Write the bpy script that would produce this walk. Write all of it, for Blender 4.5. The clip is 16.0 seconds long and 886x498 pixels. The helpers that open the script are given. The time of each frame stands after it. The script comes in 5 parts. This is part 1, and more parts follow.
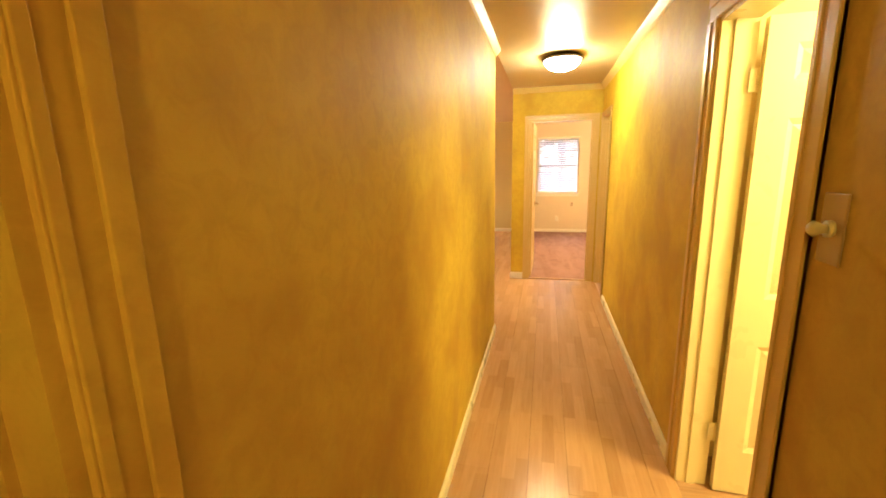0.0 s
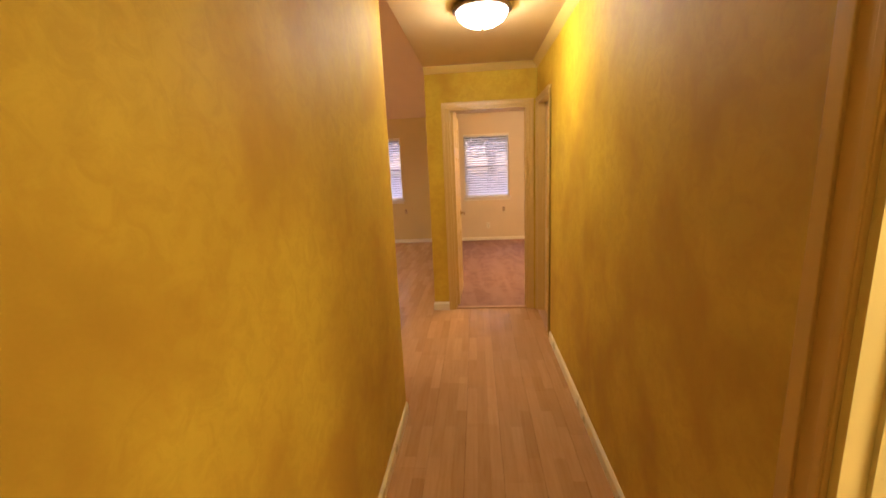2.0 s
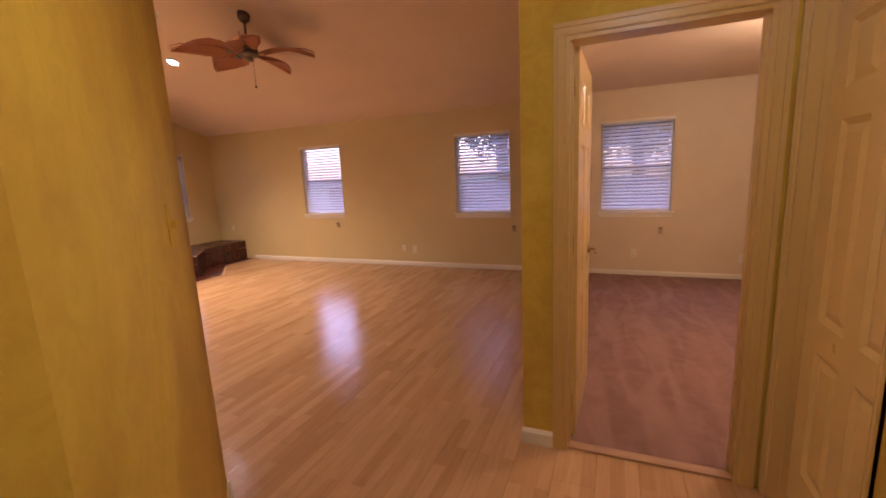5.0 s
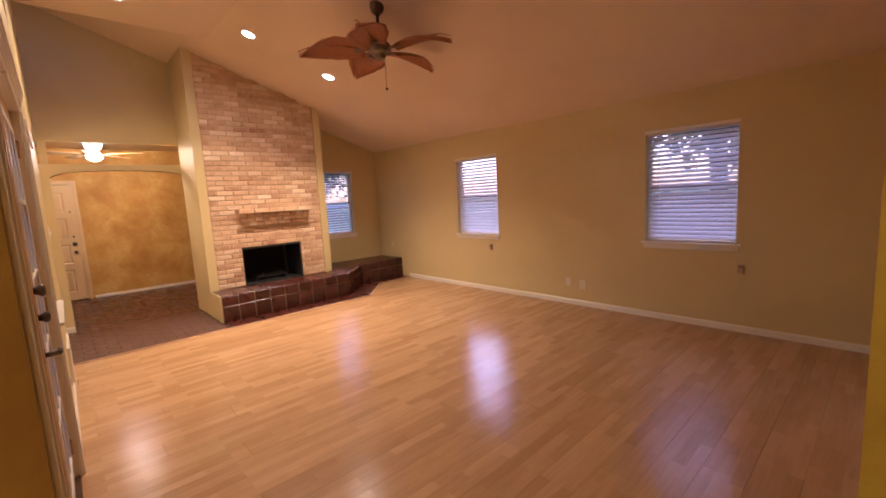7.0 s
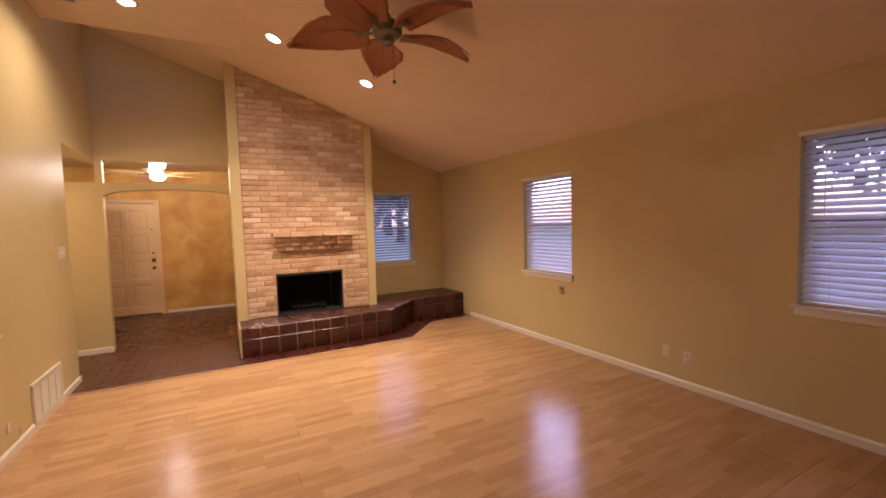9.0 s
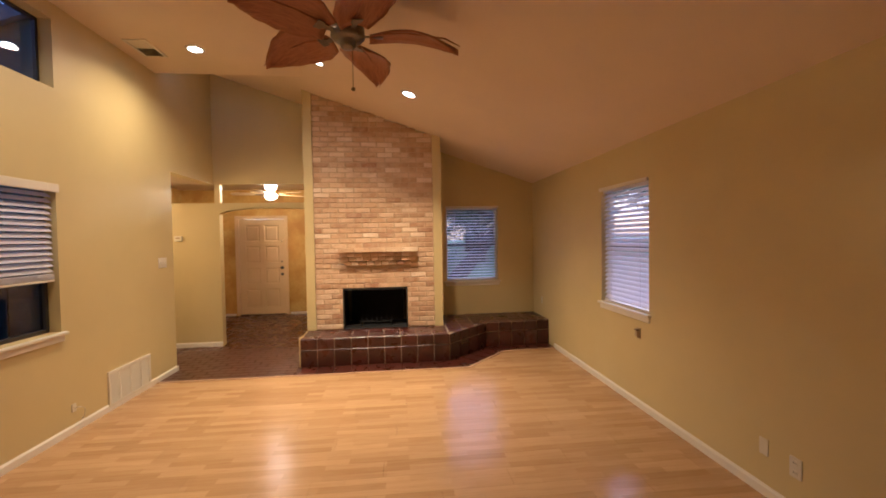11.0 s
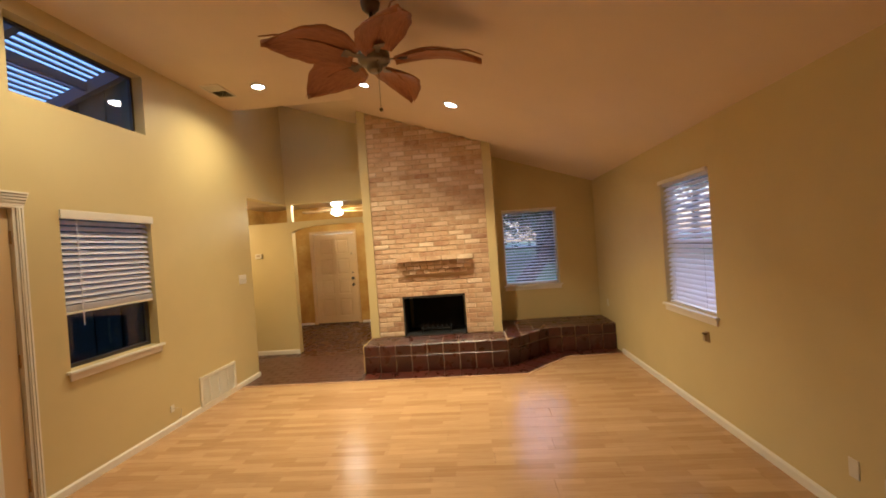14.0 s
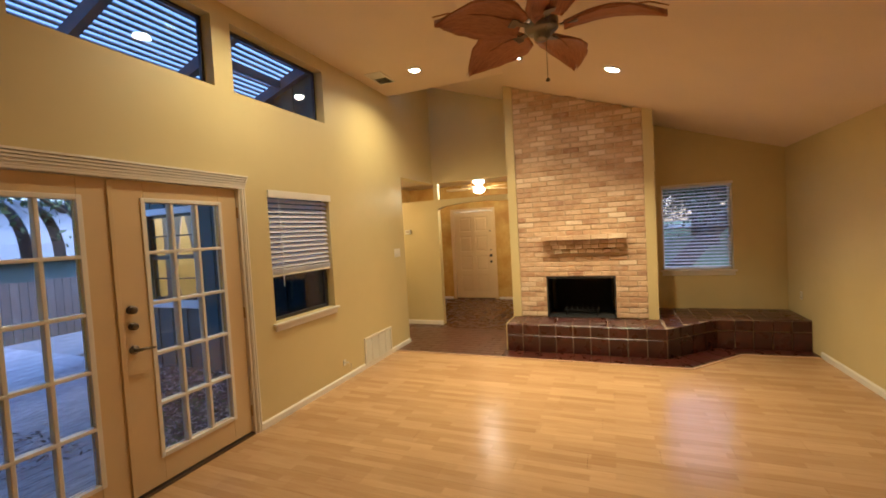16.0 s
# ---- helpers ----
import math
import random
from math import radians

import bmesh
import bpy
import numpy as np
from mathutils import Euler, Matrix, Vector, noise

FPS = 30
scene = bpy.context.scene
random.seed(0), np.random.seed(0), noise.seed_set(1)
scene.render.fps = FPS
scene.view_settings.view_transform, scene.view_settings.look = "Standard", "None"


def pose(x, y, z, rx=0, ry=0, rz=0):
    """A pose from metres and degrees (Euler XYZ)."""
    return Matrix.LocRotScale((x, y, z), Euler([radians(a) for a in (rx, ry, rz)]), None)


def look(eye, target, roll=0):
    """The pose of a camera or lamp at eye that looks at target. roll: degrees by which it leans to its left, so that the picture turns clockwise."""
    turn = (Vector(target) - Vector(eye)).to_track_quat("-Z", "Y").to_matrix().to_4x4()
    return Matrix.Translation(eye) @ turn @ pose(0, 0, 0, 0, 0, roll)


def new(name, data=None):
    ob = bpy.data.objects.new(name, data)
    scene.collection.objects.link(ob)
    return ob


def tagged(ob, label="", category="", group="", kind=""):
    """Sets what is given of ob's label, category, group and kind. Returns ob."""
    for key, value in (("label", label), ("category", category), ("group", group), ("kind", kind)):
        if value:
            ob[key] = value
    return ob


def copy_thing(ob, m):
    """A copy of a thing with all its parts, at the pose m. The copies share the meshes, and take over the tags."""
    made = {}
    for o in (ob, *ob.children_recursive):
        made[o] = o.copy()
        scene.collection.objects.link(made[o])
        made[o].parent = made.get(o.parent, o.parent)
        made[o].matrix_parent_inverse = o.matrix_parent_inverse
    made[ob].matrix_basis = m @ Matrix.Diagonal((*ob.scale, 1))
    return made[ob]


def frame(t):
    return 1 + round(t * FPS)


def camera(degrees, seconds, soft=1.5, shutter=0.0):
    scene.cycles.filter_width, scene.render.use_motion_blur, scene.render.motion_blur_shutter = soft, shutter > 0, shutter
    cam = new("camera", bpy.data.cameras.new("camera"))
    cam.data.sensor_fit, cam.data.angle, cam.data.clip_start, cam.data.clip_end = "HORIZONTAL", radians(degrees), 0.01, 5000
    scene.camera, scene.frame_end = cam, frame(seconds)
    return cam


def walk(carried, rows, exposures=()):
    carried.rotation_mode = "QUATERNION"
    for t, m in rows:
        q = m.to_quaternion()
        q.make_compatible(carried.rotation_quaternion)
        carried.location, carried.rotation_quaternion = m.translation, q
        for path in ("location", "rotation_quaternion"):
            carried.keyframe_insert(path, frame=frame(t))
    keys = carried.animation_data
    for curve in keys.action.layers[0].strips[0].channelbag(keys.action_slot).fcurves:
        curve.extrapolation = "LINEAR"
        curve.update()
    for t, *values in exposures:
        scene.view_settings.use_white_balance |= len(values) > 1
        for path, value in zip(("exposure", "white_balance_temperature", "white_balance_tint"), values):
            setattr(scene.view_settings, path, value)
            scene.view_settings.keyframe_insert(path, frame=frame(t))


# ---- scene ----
cam = camera(93.9, 16.0, 1.8)
PATH = [
    (0, (1.786, -3.465, 1.512), (1.314, -1.562, 1.116), -1.2),
    (0.5, (1.755, -3.238, 1.5), (1.511, -1.287, 1.132), -0.3),
    (1, (1.757, -2.942, 1.475), (1.62, -0.987, 1.076), -1.0),
    (1.5, (1.845, -2.575, 1.437), (1.677, -0.621, 1.044), -1.7),
    (2, (1.839, -2.172, 1.502), (1.669, -0.218, 1.107), -2.6),
    (2.5, (1.871, -1.774, 1.48), (1.714, 0.183, 1.097), -4.0),
    (3, (1.906, -1.414, 1.476), (1.705, 0.528, 1.041), -2.5),
    (5.3, (1.75, 0.182, 1.449), (0.861, 1.945, 1.131), -2.1),
    (5.5, (1.721, 0.328, 1.491), (0.74, 2.045, 1.191), -1.5),
    (6, (1.643, 0.659, 1.452), (0.451, 2.233, 1.133), -1.5),
    (6.5, (1.531, 0.975, 1.388), (0.225, 2.47, 1.136), -2.0),
    (7, (1.373, 1.248, 1.486), (-0.088, 2.59, 1.233), -3.1),
    (7.5, (1.22, 1.506, 1.499), (-0.395, 2.662, 1.263), -3.0),
    (8, (1.039, 1.747, 1.491), (-0.582, 2.904, 1.305), -4.1),
    (10.5, (0.805, 3.684, 1.546), (-1.161, 4.044, 1.48), 0.8),
    (11, (0.773, 3.896, 1.564), (-1.216, 4.105, 1.511), -1.0),
    (11.5, (0.789, 4.041, 1.569), (-1.211, 4.029, 1.532), 0.3),
    (12, (0.814, 4.104, 1.579), (-1.183, 3.998, 1.55), -1.1),
    (12.5, (0.804, 4.153, 1.582), (-1.195, 4.127, 1.549), -3.1),
    (13, (0.803, 4.18, 1.583), (-1.196, 4.122, 1.559), -3.8),
    (13.5, (0.803, 4.188, 1.584), (-1.195, 4.117, 1.558), -4.1),
    (14, (0.812, 4.172, 1.583), (-1.182, 4.021, 1.567), -4.1),
    (14.5, (0.818, 4.135, 1.587), (-1.162, 3.853, 1.568), -4.0),
    (15, (0.83, 4.079, 1.581), (-1.119, 3.632, 1.546), -3.2),
    (15.5, (0.829, 4.004, 1.583), (-1.08, 3.413, 1.526), -3.3),
    (16, (0.823, 3.957, 1.591), (-1.028, 3.204, 1.509), -3.2),
]
walk(cam, [(t, look(eye, target, roll)) for t, eye, target, roll in PATH], [(0.0, 4.55, 5160, 9), (1.0, 4.08, 5240, 16), (2.0, 3.56, 5240, 23), (3.2, 3.04, 5180, 38), (5.3, 2.76, 4760, 38), (7.0, 2.7, 4720, 35), (8.0, 2.56, 4700, 34), (11.0, 2.5, 4680, 22), (16.0, 2.58, 4640, 7)])

# ---- world and light ----
world = bpy.data.worlds.new("world")
scene.world = world
world.use_nodes = True
wn = world.node_tree
sky = wn.nodes.new("ShaderNodeTexSky")
sky.sky_type = "NISHITA"
sky.sun_disc = False
sky.sun_elevation = radians(38)
sky.sun_rotation = radians(320)
sky.ozone_density = 3.0
sky.air_density = 1.6
sky.dust_density = 2.0
haze = wn.nodes.new("ShaderNodeMix")
haze.data_type, haze.blend_type = "RGBA", "MULTIPLY"
haze.inputs[0].default_value = 1.0
haze.inputs[7].default_value = (0.97, 0.86, 0.97, 1)
wn.links.new(sky.outputs[0], haze.inputs[6])
wn.links.new(haze.outputs[2], wn.nodes["Background"].inputs[0])
wn.nodes["Background"].inputs[1].default_value = 0.066

sun = new("sun", bpy.data.lights.new("sun", "SUN"))
sun.data.energy = 0.28
sun.data.angle = radians(60)
sun.data.color = (0.84, 0.82, 1.0)
sun.matrix_world = look((0, 0, 30), (5, -6, 20.5))

WARM = (1.0, 0.68, 0.30)
HALL = (1.0, 0.65, 0.08)


def lamp(name, kind, place, energy, size, colour=WARM, spread=None):
    light = bpy.data.lights.new(name, kind)
    light.energy, light.color = energy, colour
    if kind == "AREA":
        light.shape, light.size = "DISK", size
        if spread:
            light.spread = radians(spread)
    else:
        light.shadow_soft_size = size
    ob = new(name, light)
    ob.location = place
    return ob


XD = -3.66
CEIL_LOW, CEIL_TOP, SLOPE = 2.42, 3.50, 0.335
Y0, Y1, XP, XB, XF = 1.165, 6.035, 1.365, -5.71, -4.91
H0, HE, XR = 0.131, 2.01, 2.435
YK = Y1 - (CEIL_TOP - CEIL_LOW) / SLOPE


def slope_z(y):
    return CEIL_LOW + SLOPE * (Y1 - y)


SPOTS = [(XD, 1.90, CEIL_TOP), (XD, 3.08, slope_z(3.08) if 3.08 > YK else CEIL_TOP), (XD, 4.03, slope_z(4.03)),
         (-1.70, 1.95, CEIL_TOP)]
for x, y, z in SPOTS:
    lamp("spot_light", "AREA", (x, y, z - 0.03), (4.5 if y < 2.5 else 5.6) if x < -3 else 4.0, 0.13, WARM, (150 if y < 2.5 else 108) if x < -3 else 155)
lamp("hall_light", "POINT", (1.90, 0.51, 2.16), 0.76, 0.15, HALL)
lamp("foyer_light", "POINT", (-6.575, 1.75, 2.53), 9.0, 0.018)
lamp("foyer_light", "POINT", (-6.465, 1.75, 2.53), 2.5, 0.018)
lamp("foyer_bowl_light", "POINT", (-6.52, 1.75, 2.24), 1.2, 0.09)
# added fill without a fixture, out of view, brightens the partition left of the arch
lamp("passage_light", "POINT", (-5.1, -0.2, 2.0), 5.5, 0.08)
lamp("bath_light", "POINT", (3.5, -2.25, 2.15), 8.4, 0.32, (1.0, 0.72, 0.22))
lamp("bedroom_light", "POINT", (3.1, 3.4, 2.25), 8.0, 0.12)
# invented fill at the unseen end of the hall, lifts the near west wall
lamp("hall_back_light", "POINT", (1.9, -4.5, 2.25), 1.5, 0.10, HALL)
lamp("neighbour_light", "POINT", (-4.3, -1.9, 2.1), 9.0, 0.15)


# ---- materials ----
class Mat:
    """A small builder of node materials."""

    def __init__(self, name, rough=0.5, metal=0.0):
        self.m = bpy.data.materials.new(name)
        self.m.use_nodes = True
        self.t = self.m.node_tree
        self.b = self.t.nodes["Principled BSDF"]
        self.b.inputs["Roughness"].default_value = rough
        self.b.inputs["Metallic"].default_value = metal
        self.co = self.t.nodes.new("ShaderNodeNewGeometry").outputs["Position"]

    def node(self, kind, **values):
        n = self.t.nodes.new(kind)
        for k, v in values.items():
            n.inputs[k].default_value = v
        return n

    def link(self, a, b):
        self.t.links.new(a, b)

    def stretch(self, scale, source=None):
        n = self.node("ShaderNodeMapping", Scale=scale)
        self.link(source or self.co, n.inputs[0])
        return n.outputs[0]

    def noise(self, scale, detail=3.0, source=None, rough=0.55):
        n = self.node("ShaderNodeTexNoise", Scale=scale, Detail=detail, Roughness=rough)
        self.link(source or self.co, n.inputs["Vector"])
        return n.outputs[0]

    def ramp(self, source, stops):
        n = self.node("ShaderNodeValToRGB")
        e = n.color_ramp.elements
        while len(e) < len(stops):
            e.new(0.5)
        for i, (p, c) in enumerate(stops):
            e[i].position = p
            e[i].color = (*c, 1) if len(c) == 3 else c
        self.link(source, n.inputs[0])
        return n.outputs[0]

    def mix(self, fac, a, b, how="MIX"):
        n = self.t.nodes.new("ShaderNodeMix")
        n.data_type, n.blend_type = "RGBA", how
        for sock, v in ((n.inputs[0], fac), (n.inputs[6], a), (n.inputs[7], b)):
            if isinstance(v, (int, float)):
                sock.default_value = v
            elif isinstance(v, tuple):
                sock.default_value = (*v, 1)
            else:
                self.link(v, sock)
        return n.outputs[2]

    def base(self, v):
        if isinstance(v, tuple):
            self.b.inputs["Base Color"].default_value = (*v, 1)
        else:
            self.link(v, self.b.inputs["Base Color"])
        return self

    def rough(self, source, lo, hi):
        n = self.node("ShaderNodeMapRange", **{"To Min": lo, "To Max": hi})
        self.link(source, n.inputs[0])
        self.link(n.outputs[0], self.b.inputs["Roughness"])
        return self

    def bump(self, source, strength, distance=0.002):
        n = self.node("ShaderNodeBump", Strength=strength, Distance=distance)
        self.link(source, n.inputs["Height"])
        self.link(n.outputs[0], self.b.inputs["Normal"])
        return self

    def random(self):
        return self.t.nodes.new("ShaderNodeObjectInfo").outputs["Random"]

    def island(self):
        return self.t.nodes.new("ShaderNodeNewGeometry").outputs["Random Per Island"]


def painted(name, colour, rough=0.5, vary=0.06, bump=0.25, scale=220):
    m = Mat(name, rough)
    big, small = m.noise(1.3, 4), m.noise(scale, 2)
    dark = tuple(c * (1 - vary) for c in colour)
    m.base(m.mix(m.ramp(big, [(0.35, (0, 0, 0)), (0.7, (1, 1, 1))]), dark, colour))
    m.rough(m.noise(9, 3), rough - 0.07, rough + 0.1)
    m.bump(small, bump, 0.0012)
    return m.m


def faux(name, light, mid, dark):
    """Rag-rolled glaze over an ochre coat, with a soft sheen."""
    m = Mat(name, 0.5)
    warp = m.node("ShaderNodeTexNoise", Scale=2.4, Detail=3.0, Roughness=0.5, Distortion=0.3)
    m.link(m.co, warp.inputs["Vector"])
    cloud = m.ramp(warp.outputs[0], [(0.36, dark), (0.5, mid), (0.66, light)])
    fine = m.node("ShaderNodeTexNoise", Scale=7.0, Detail=3.5, Roughness=0.55, Distortion=0.1)
    m.link(m.stretch((1, 1, 0.6)), fine.inputs["Vector"])
    rag = m.node("ShaderNodeTexNoise", Scale=17.0, Detail=5.0, Roughness=0.65, Distortion=0.8)
    m.link(m.co, rag.inputs["Vector"])
    coat = m.mix(m.ramp(fine.outputs[0], [(0.38, (0, 0, 0)), (0.75, (0.4, 0.4, 0.4))]), cloud, light)
    m.base(m.mix(m.ramp(rag.outputs[0], [(0.42, (0, 0, 0)), (0.62, (0.38, 0.38, 0.38))]), coat, dark))
    m.rough(fine.outputs[0], 0.5, 0.72)
    m.b.inputs["Specular IOR Level"].default_value = 0.25
    h = m.noise(26, 4)
    m.bump(h, 0.25, 0.004)
    return m.m


M = {}
M["cream"] = painted("cream_wall_paint", (0.63, 0.51, 0.215), 0.5)
M["ceiling"] = painted("ceiling_paint", (0.80, 0.65, 0.46), 0.75, 0.05, 0.7, 130)
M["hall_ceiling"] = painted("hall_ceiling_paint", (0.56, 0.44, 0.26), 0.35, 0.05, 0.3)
M["white"] = painted("white_trim_paint", (0.78, 0.72, 0.58), 0.3, 0.04, 0.1)
M["hall_trim"] = painted("cream_trim_paint", (0.80, 0.74, 0.46), 0.28, 0.05, 0.1)
M["door_cream"] = painted("door_cream_paint", (0.66, 0.48, 0.225), 0.35, 0.05, 0.15)
M["bedroom"] = painted("bedroom_paint", (0.68, 0.56, 0.35), 0.5)
M["ochre_trim"] = painted("ochre_trim_paint", (0.61, 0.44, 0.12), 0.3, 0.05, 0.1)
M["faux"] = faux("ochre_glaze", (0.61, 0.455, 0.008), (0.54, 0.375, 0.006), (0.45, 0.285, 0.004))
M["crown"] = painted("ochre_cream_moulding_paint", (0.60, 0.46, 0.13), 0.45, 0.06, 0.1)
M["faux_foyer"] = faux("amber_glaze", (0.62, 0.41, 0.09), (0.52, 0.31, 0.05), (0.42, 0.22, 0.028))
M["siding"] = painted("teal_siding_paint", (0.06, 0.105, 0.12), 0.75, 0.25, 0.4, 60)
M["outside_trim"] = painted("outside_trim_paint", (0.66, 0.70, 0.76), 0.5)
M["dark_frame"] = painted("dark_window_frame", (0.035, 0.03, 0.028), 0.4)
M["plastic"] = painted("ivory_plastic", (0.72, 0.66, 0.50), 0.3, 0.03, 0.02)
M["tan_plastic"] = painted("tan_plastic", (0.45, 0.33, 0.19), 0.35, 0.05, 0.05)
M["soot"] = painted("sooty_firebrick", (0.012, 0.011, 0.010), 0.85, 0.4, 0.8, 40)
M["mortar"] = painted("mortar", (0.60, 0.44, 0.25), 0.9, 0.2, 0.8, 90)
M["dark_grout"] = painted("dark_paver_grout", (0.085, 0.042, 0.026), 0.8, 0.25, 0.5, 90)
M["grout"] = painted("tile_grout", (0.36, 0.26, 0.17), 0.85, 0.25, 0.5, 90)
M["black"] = painted("black_iron", (0.02, 0.02, 0.02), 0.45)
M["curtain"] = painted("curtain_cloth", (0.62, 0.50, 0.42), 0.85)


def metal(name, colour, rough):
    m = Mat(name, rough, 1.0)
    m.base(m.mix(m.noise(35, 3), tuple(c * 0.7 for c in colour), colour))
    m.rough(m.noise(60, 2), rough - 0.06, rough + 0.12)
    return m.m


M["bronze"] = metal("dark_bronze", (0.16, 0.12, 0.09), 0.35)
M["pewter"] = metal("dark_pewter", (0.23, 0.195, 0.155), 0.28)
M["brass"] = metal("aged_brass", (0.48, 0.32, 0.14), 0.32)


def glass(name, colour=(1, 1, 1)):
    m = Mat(name, 0.02)
    m.base(colour)
    m.b.inputs["Transmission Weight"].default_value = 1.0
    m.b.inputs["IOR"].default_value = 1.45
    m.m.use_backface_culling = False
    return m.m


M["glass"] = glass("window_glass", (0.93, 0.96, 0.97))
M["screened"] = glass("screened_glass", (0.20, 0.20, 0.20))


def glow(name, colour, strength):
    m = Mat(name, 0.3)
    m.base((0.8, 0.75, 0.65))
    m.b.inputs["Emission Color"].default_value = (*colour, 1)
    m.b.inputs["Emission Strength"].default_value = strength
    return m.m


M["lamp_glass"] = glow("frosted_lamp_glass", (1.0, 0.80, 0.52), 5.0)
M["bulb"] = glow("recessed_bulb", (1.0, 0.86, 0.62), 12.0)


def blind_material():
    m = Mat("blind_slat_vinyl", 0.4)
    m.base(m.mix(m.noise(3, 2), (0.78, 0.76, 0.76), (0.84, 0.82, 0.82)))
    tr = m.node("ShaderNodeBsdfTranslucent", Color=(0.93, 0.91, 0.95, 1))
    mx = m.node("ShaderNodeMixShader", Fac=0.48)
    out = m.t.nodes["Material Output"]
    m.link(m.b.outputs[0], mx.inputs[1])
    m.link(tr.outputs[0], mx.inputs[2])
    m.link(mx.outputs[0], out.inputs[0])
    return m.m


M["slat"] = blind_material()


def laminate():
    """Three-strip laminate: short staves that run along y, with grain."""
    m = Mat("beech_laminate", 0.2)
    turned = m.node("ShaderNodeMapping", Rotation=(0, 0, math.pi / 2))
    m.link(m.co, turned.inputs[0])
    br = m.node("ShaderNodeTexBrick", Scale=1.0, **{"Mortar Size": 0.0004, "Brick Width": 0.42, "Row Height": 0.0645,
                "Color1": (0.44, 0.262, 0.104, 1), "Color2": (0.56, 0.355, 0.154, 1), "Mortar": (0.41, 0.235, 0.10, 1), "Bias": 0.1})
    br.offset, br.offset_frequency, br.squash = 0.37, 2, 1.0
    m.link(turned.outputs[0], br.inputs["Vector"])
    wob = m.node("ShaderNodeTexNoise", Scale=3.0, Detail=5.0, Roughness=0.65, Distortion=0.6)
    m.link(m.stretch((16, 1.1, 1)), wob.inputs["Vector"])
    grain = m.ramp(wob.outputs[0], [(0.3, (0.84, 0.78, 0.72)), (0.62, (1, 1, 1))])
    each = m.ramp(m.random(), [(0.0, (0.9, 0.88, 0.86)), (1.0, (1, 1, 1))])
    m.base(m.mix(1.0, m.mix(0.75, br.outputs[0], grain, "MULTIPLY"), each, "MULTIPLY"))
    m.rough(m.noise(2.2, 5), 0.15, 0.27)
    m.b.inputs["Specular IOR Level"].default_value = 0.42
    m.bump(m.noise(60, 3, m.stretch((1, 0.15, 1))), 0.05, 0.0006)
    return m.m


M["laminate"] = laminate()


def ceramic(name, lo, hi, rough=0.14):
    m = Mat(name, rough)
    mottle = m.noise(11, 5)
    c = m.mix(m.random(), lo, hi)
    m.base(m.mix(m.ramp(mottle, [(0.35, (0, 0, 0)), (0.75, (0.7, 0.7, 0.7))]), c, tuple(v * 0.45 for v in lo)))
    m.rough(m.noise(7, 4), rough - 0.04, rough + 0.14)
    m.bump(m.noise(18, 3), 0.12, 0.003)
    return m.m


M["tile"] = ceramic("oxblood_tile", (0.045, 0.011, 0.006), (0.085, 0.021, 0.011), 0.24)
M["paver"] = ceramic("brown_paver", (0.085, 0.033, 0.017), (0.110, 0.045, 0.024), 0.28)


def paver_stuff():
    m = Mat("brown_paver_joined", 0.25)
    c = m.mix(m.island(), (0.085, 0.033, 0.017), (0.110, 0.045, 0.024))
    m.base(m.mix(m.ramp(m.noise(11, 5), [(0.35, (0, 0, 0)), (0.75, (0.6, 0.6, 0.6))]), c, (0.045, 0.018, 0.01)))
    m.rough(m.noise(7, 4), 0.18, 0.36)
    m.bump(m.noise(18, 3), 0.12, 0.003)
    return m.m


M["paver_stuff"] = paver_stuff()


def brick():
    m = Mat("whitewashed_pink_brick", 0.85)
    c = m.ramp(m.random(), [(0.0, (0.36, 0.18, 0.085)), (0.08, (0.47, 0.285, 0.135)), (0.45, (0.62, 0.41, 0.22)),
                            (0.8, (0.68, 0.49, 0.28)), (1.0, (0.80, 0.64, 0.42))])
    smear = m.ramp(m.noise(14, 6, None, 0.7), [(0.42, (0, 0, 0)), (0.72, (0.6, 0.6, 0.6))])
    washed = m.mix(smear, c, (0.70, 0.54, 0.34))
    stain = m.ramp(m.noise(2.6, 5, m.stretch((1, 1, 2.2)), 0.65), [(0.47, (0, 0, 0)), (0.70, (0.55, 0.55, 0.55))])
    scorch = m.ramp(m.noise(24, 4), [(0.60, (0, 0, 0)), (0.78, (0.6, 0.6, 0.6))])
    m.base(m.mix(scorch, m.mix(stain, washed, (0.36, 0.20, 0.095)), (0.26, 0.13, 0.06)))
    m.bump(m.noise(70, 5), 0.9, 0.004)
    return m.m


M["brick"] = brick()


def leaf_blade():
    m = Mat("woven_palm_leaf", 0.45)
    w = m.node("ShaderNodeTexNoise", Scale=30.0, Detail=3.0)
    tc = m.t.nodes.new("ShaderNodeTexCoord")
    mp = m.node("ShaderNodeMapping", Scale=(0.6, 7.0, 1.0))
    m.link(tc.outputs["Object"], mp.inputs[0])
    m.link(mp.outputs[0], w.inputs["Vector"])
    m.base(m.ramp(w.outputs[0], [(0.3, (0.24, 0.08, 0.02)), (0.7, (0.43, 0.165, 0.045))]))
    m.bump(w.outputs[0], 0.5, 0.003)
    return m.m


M["leaf_blade"] = leaf_blade()


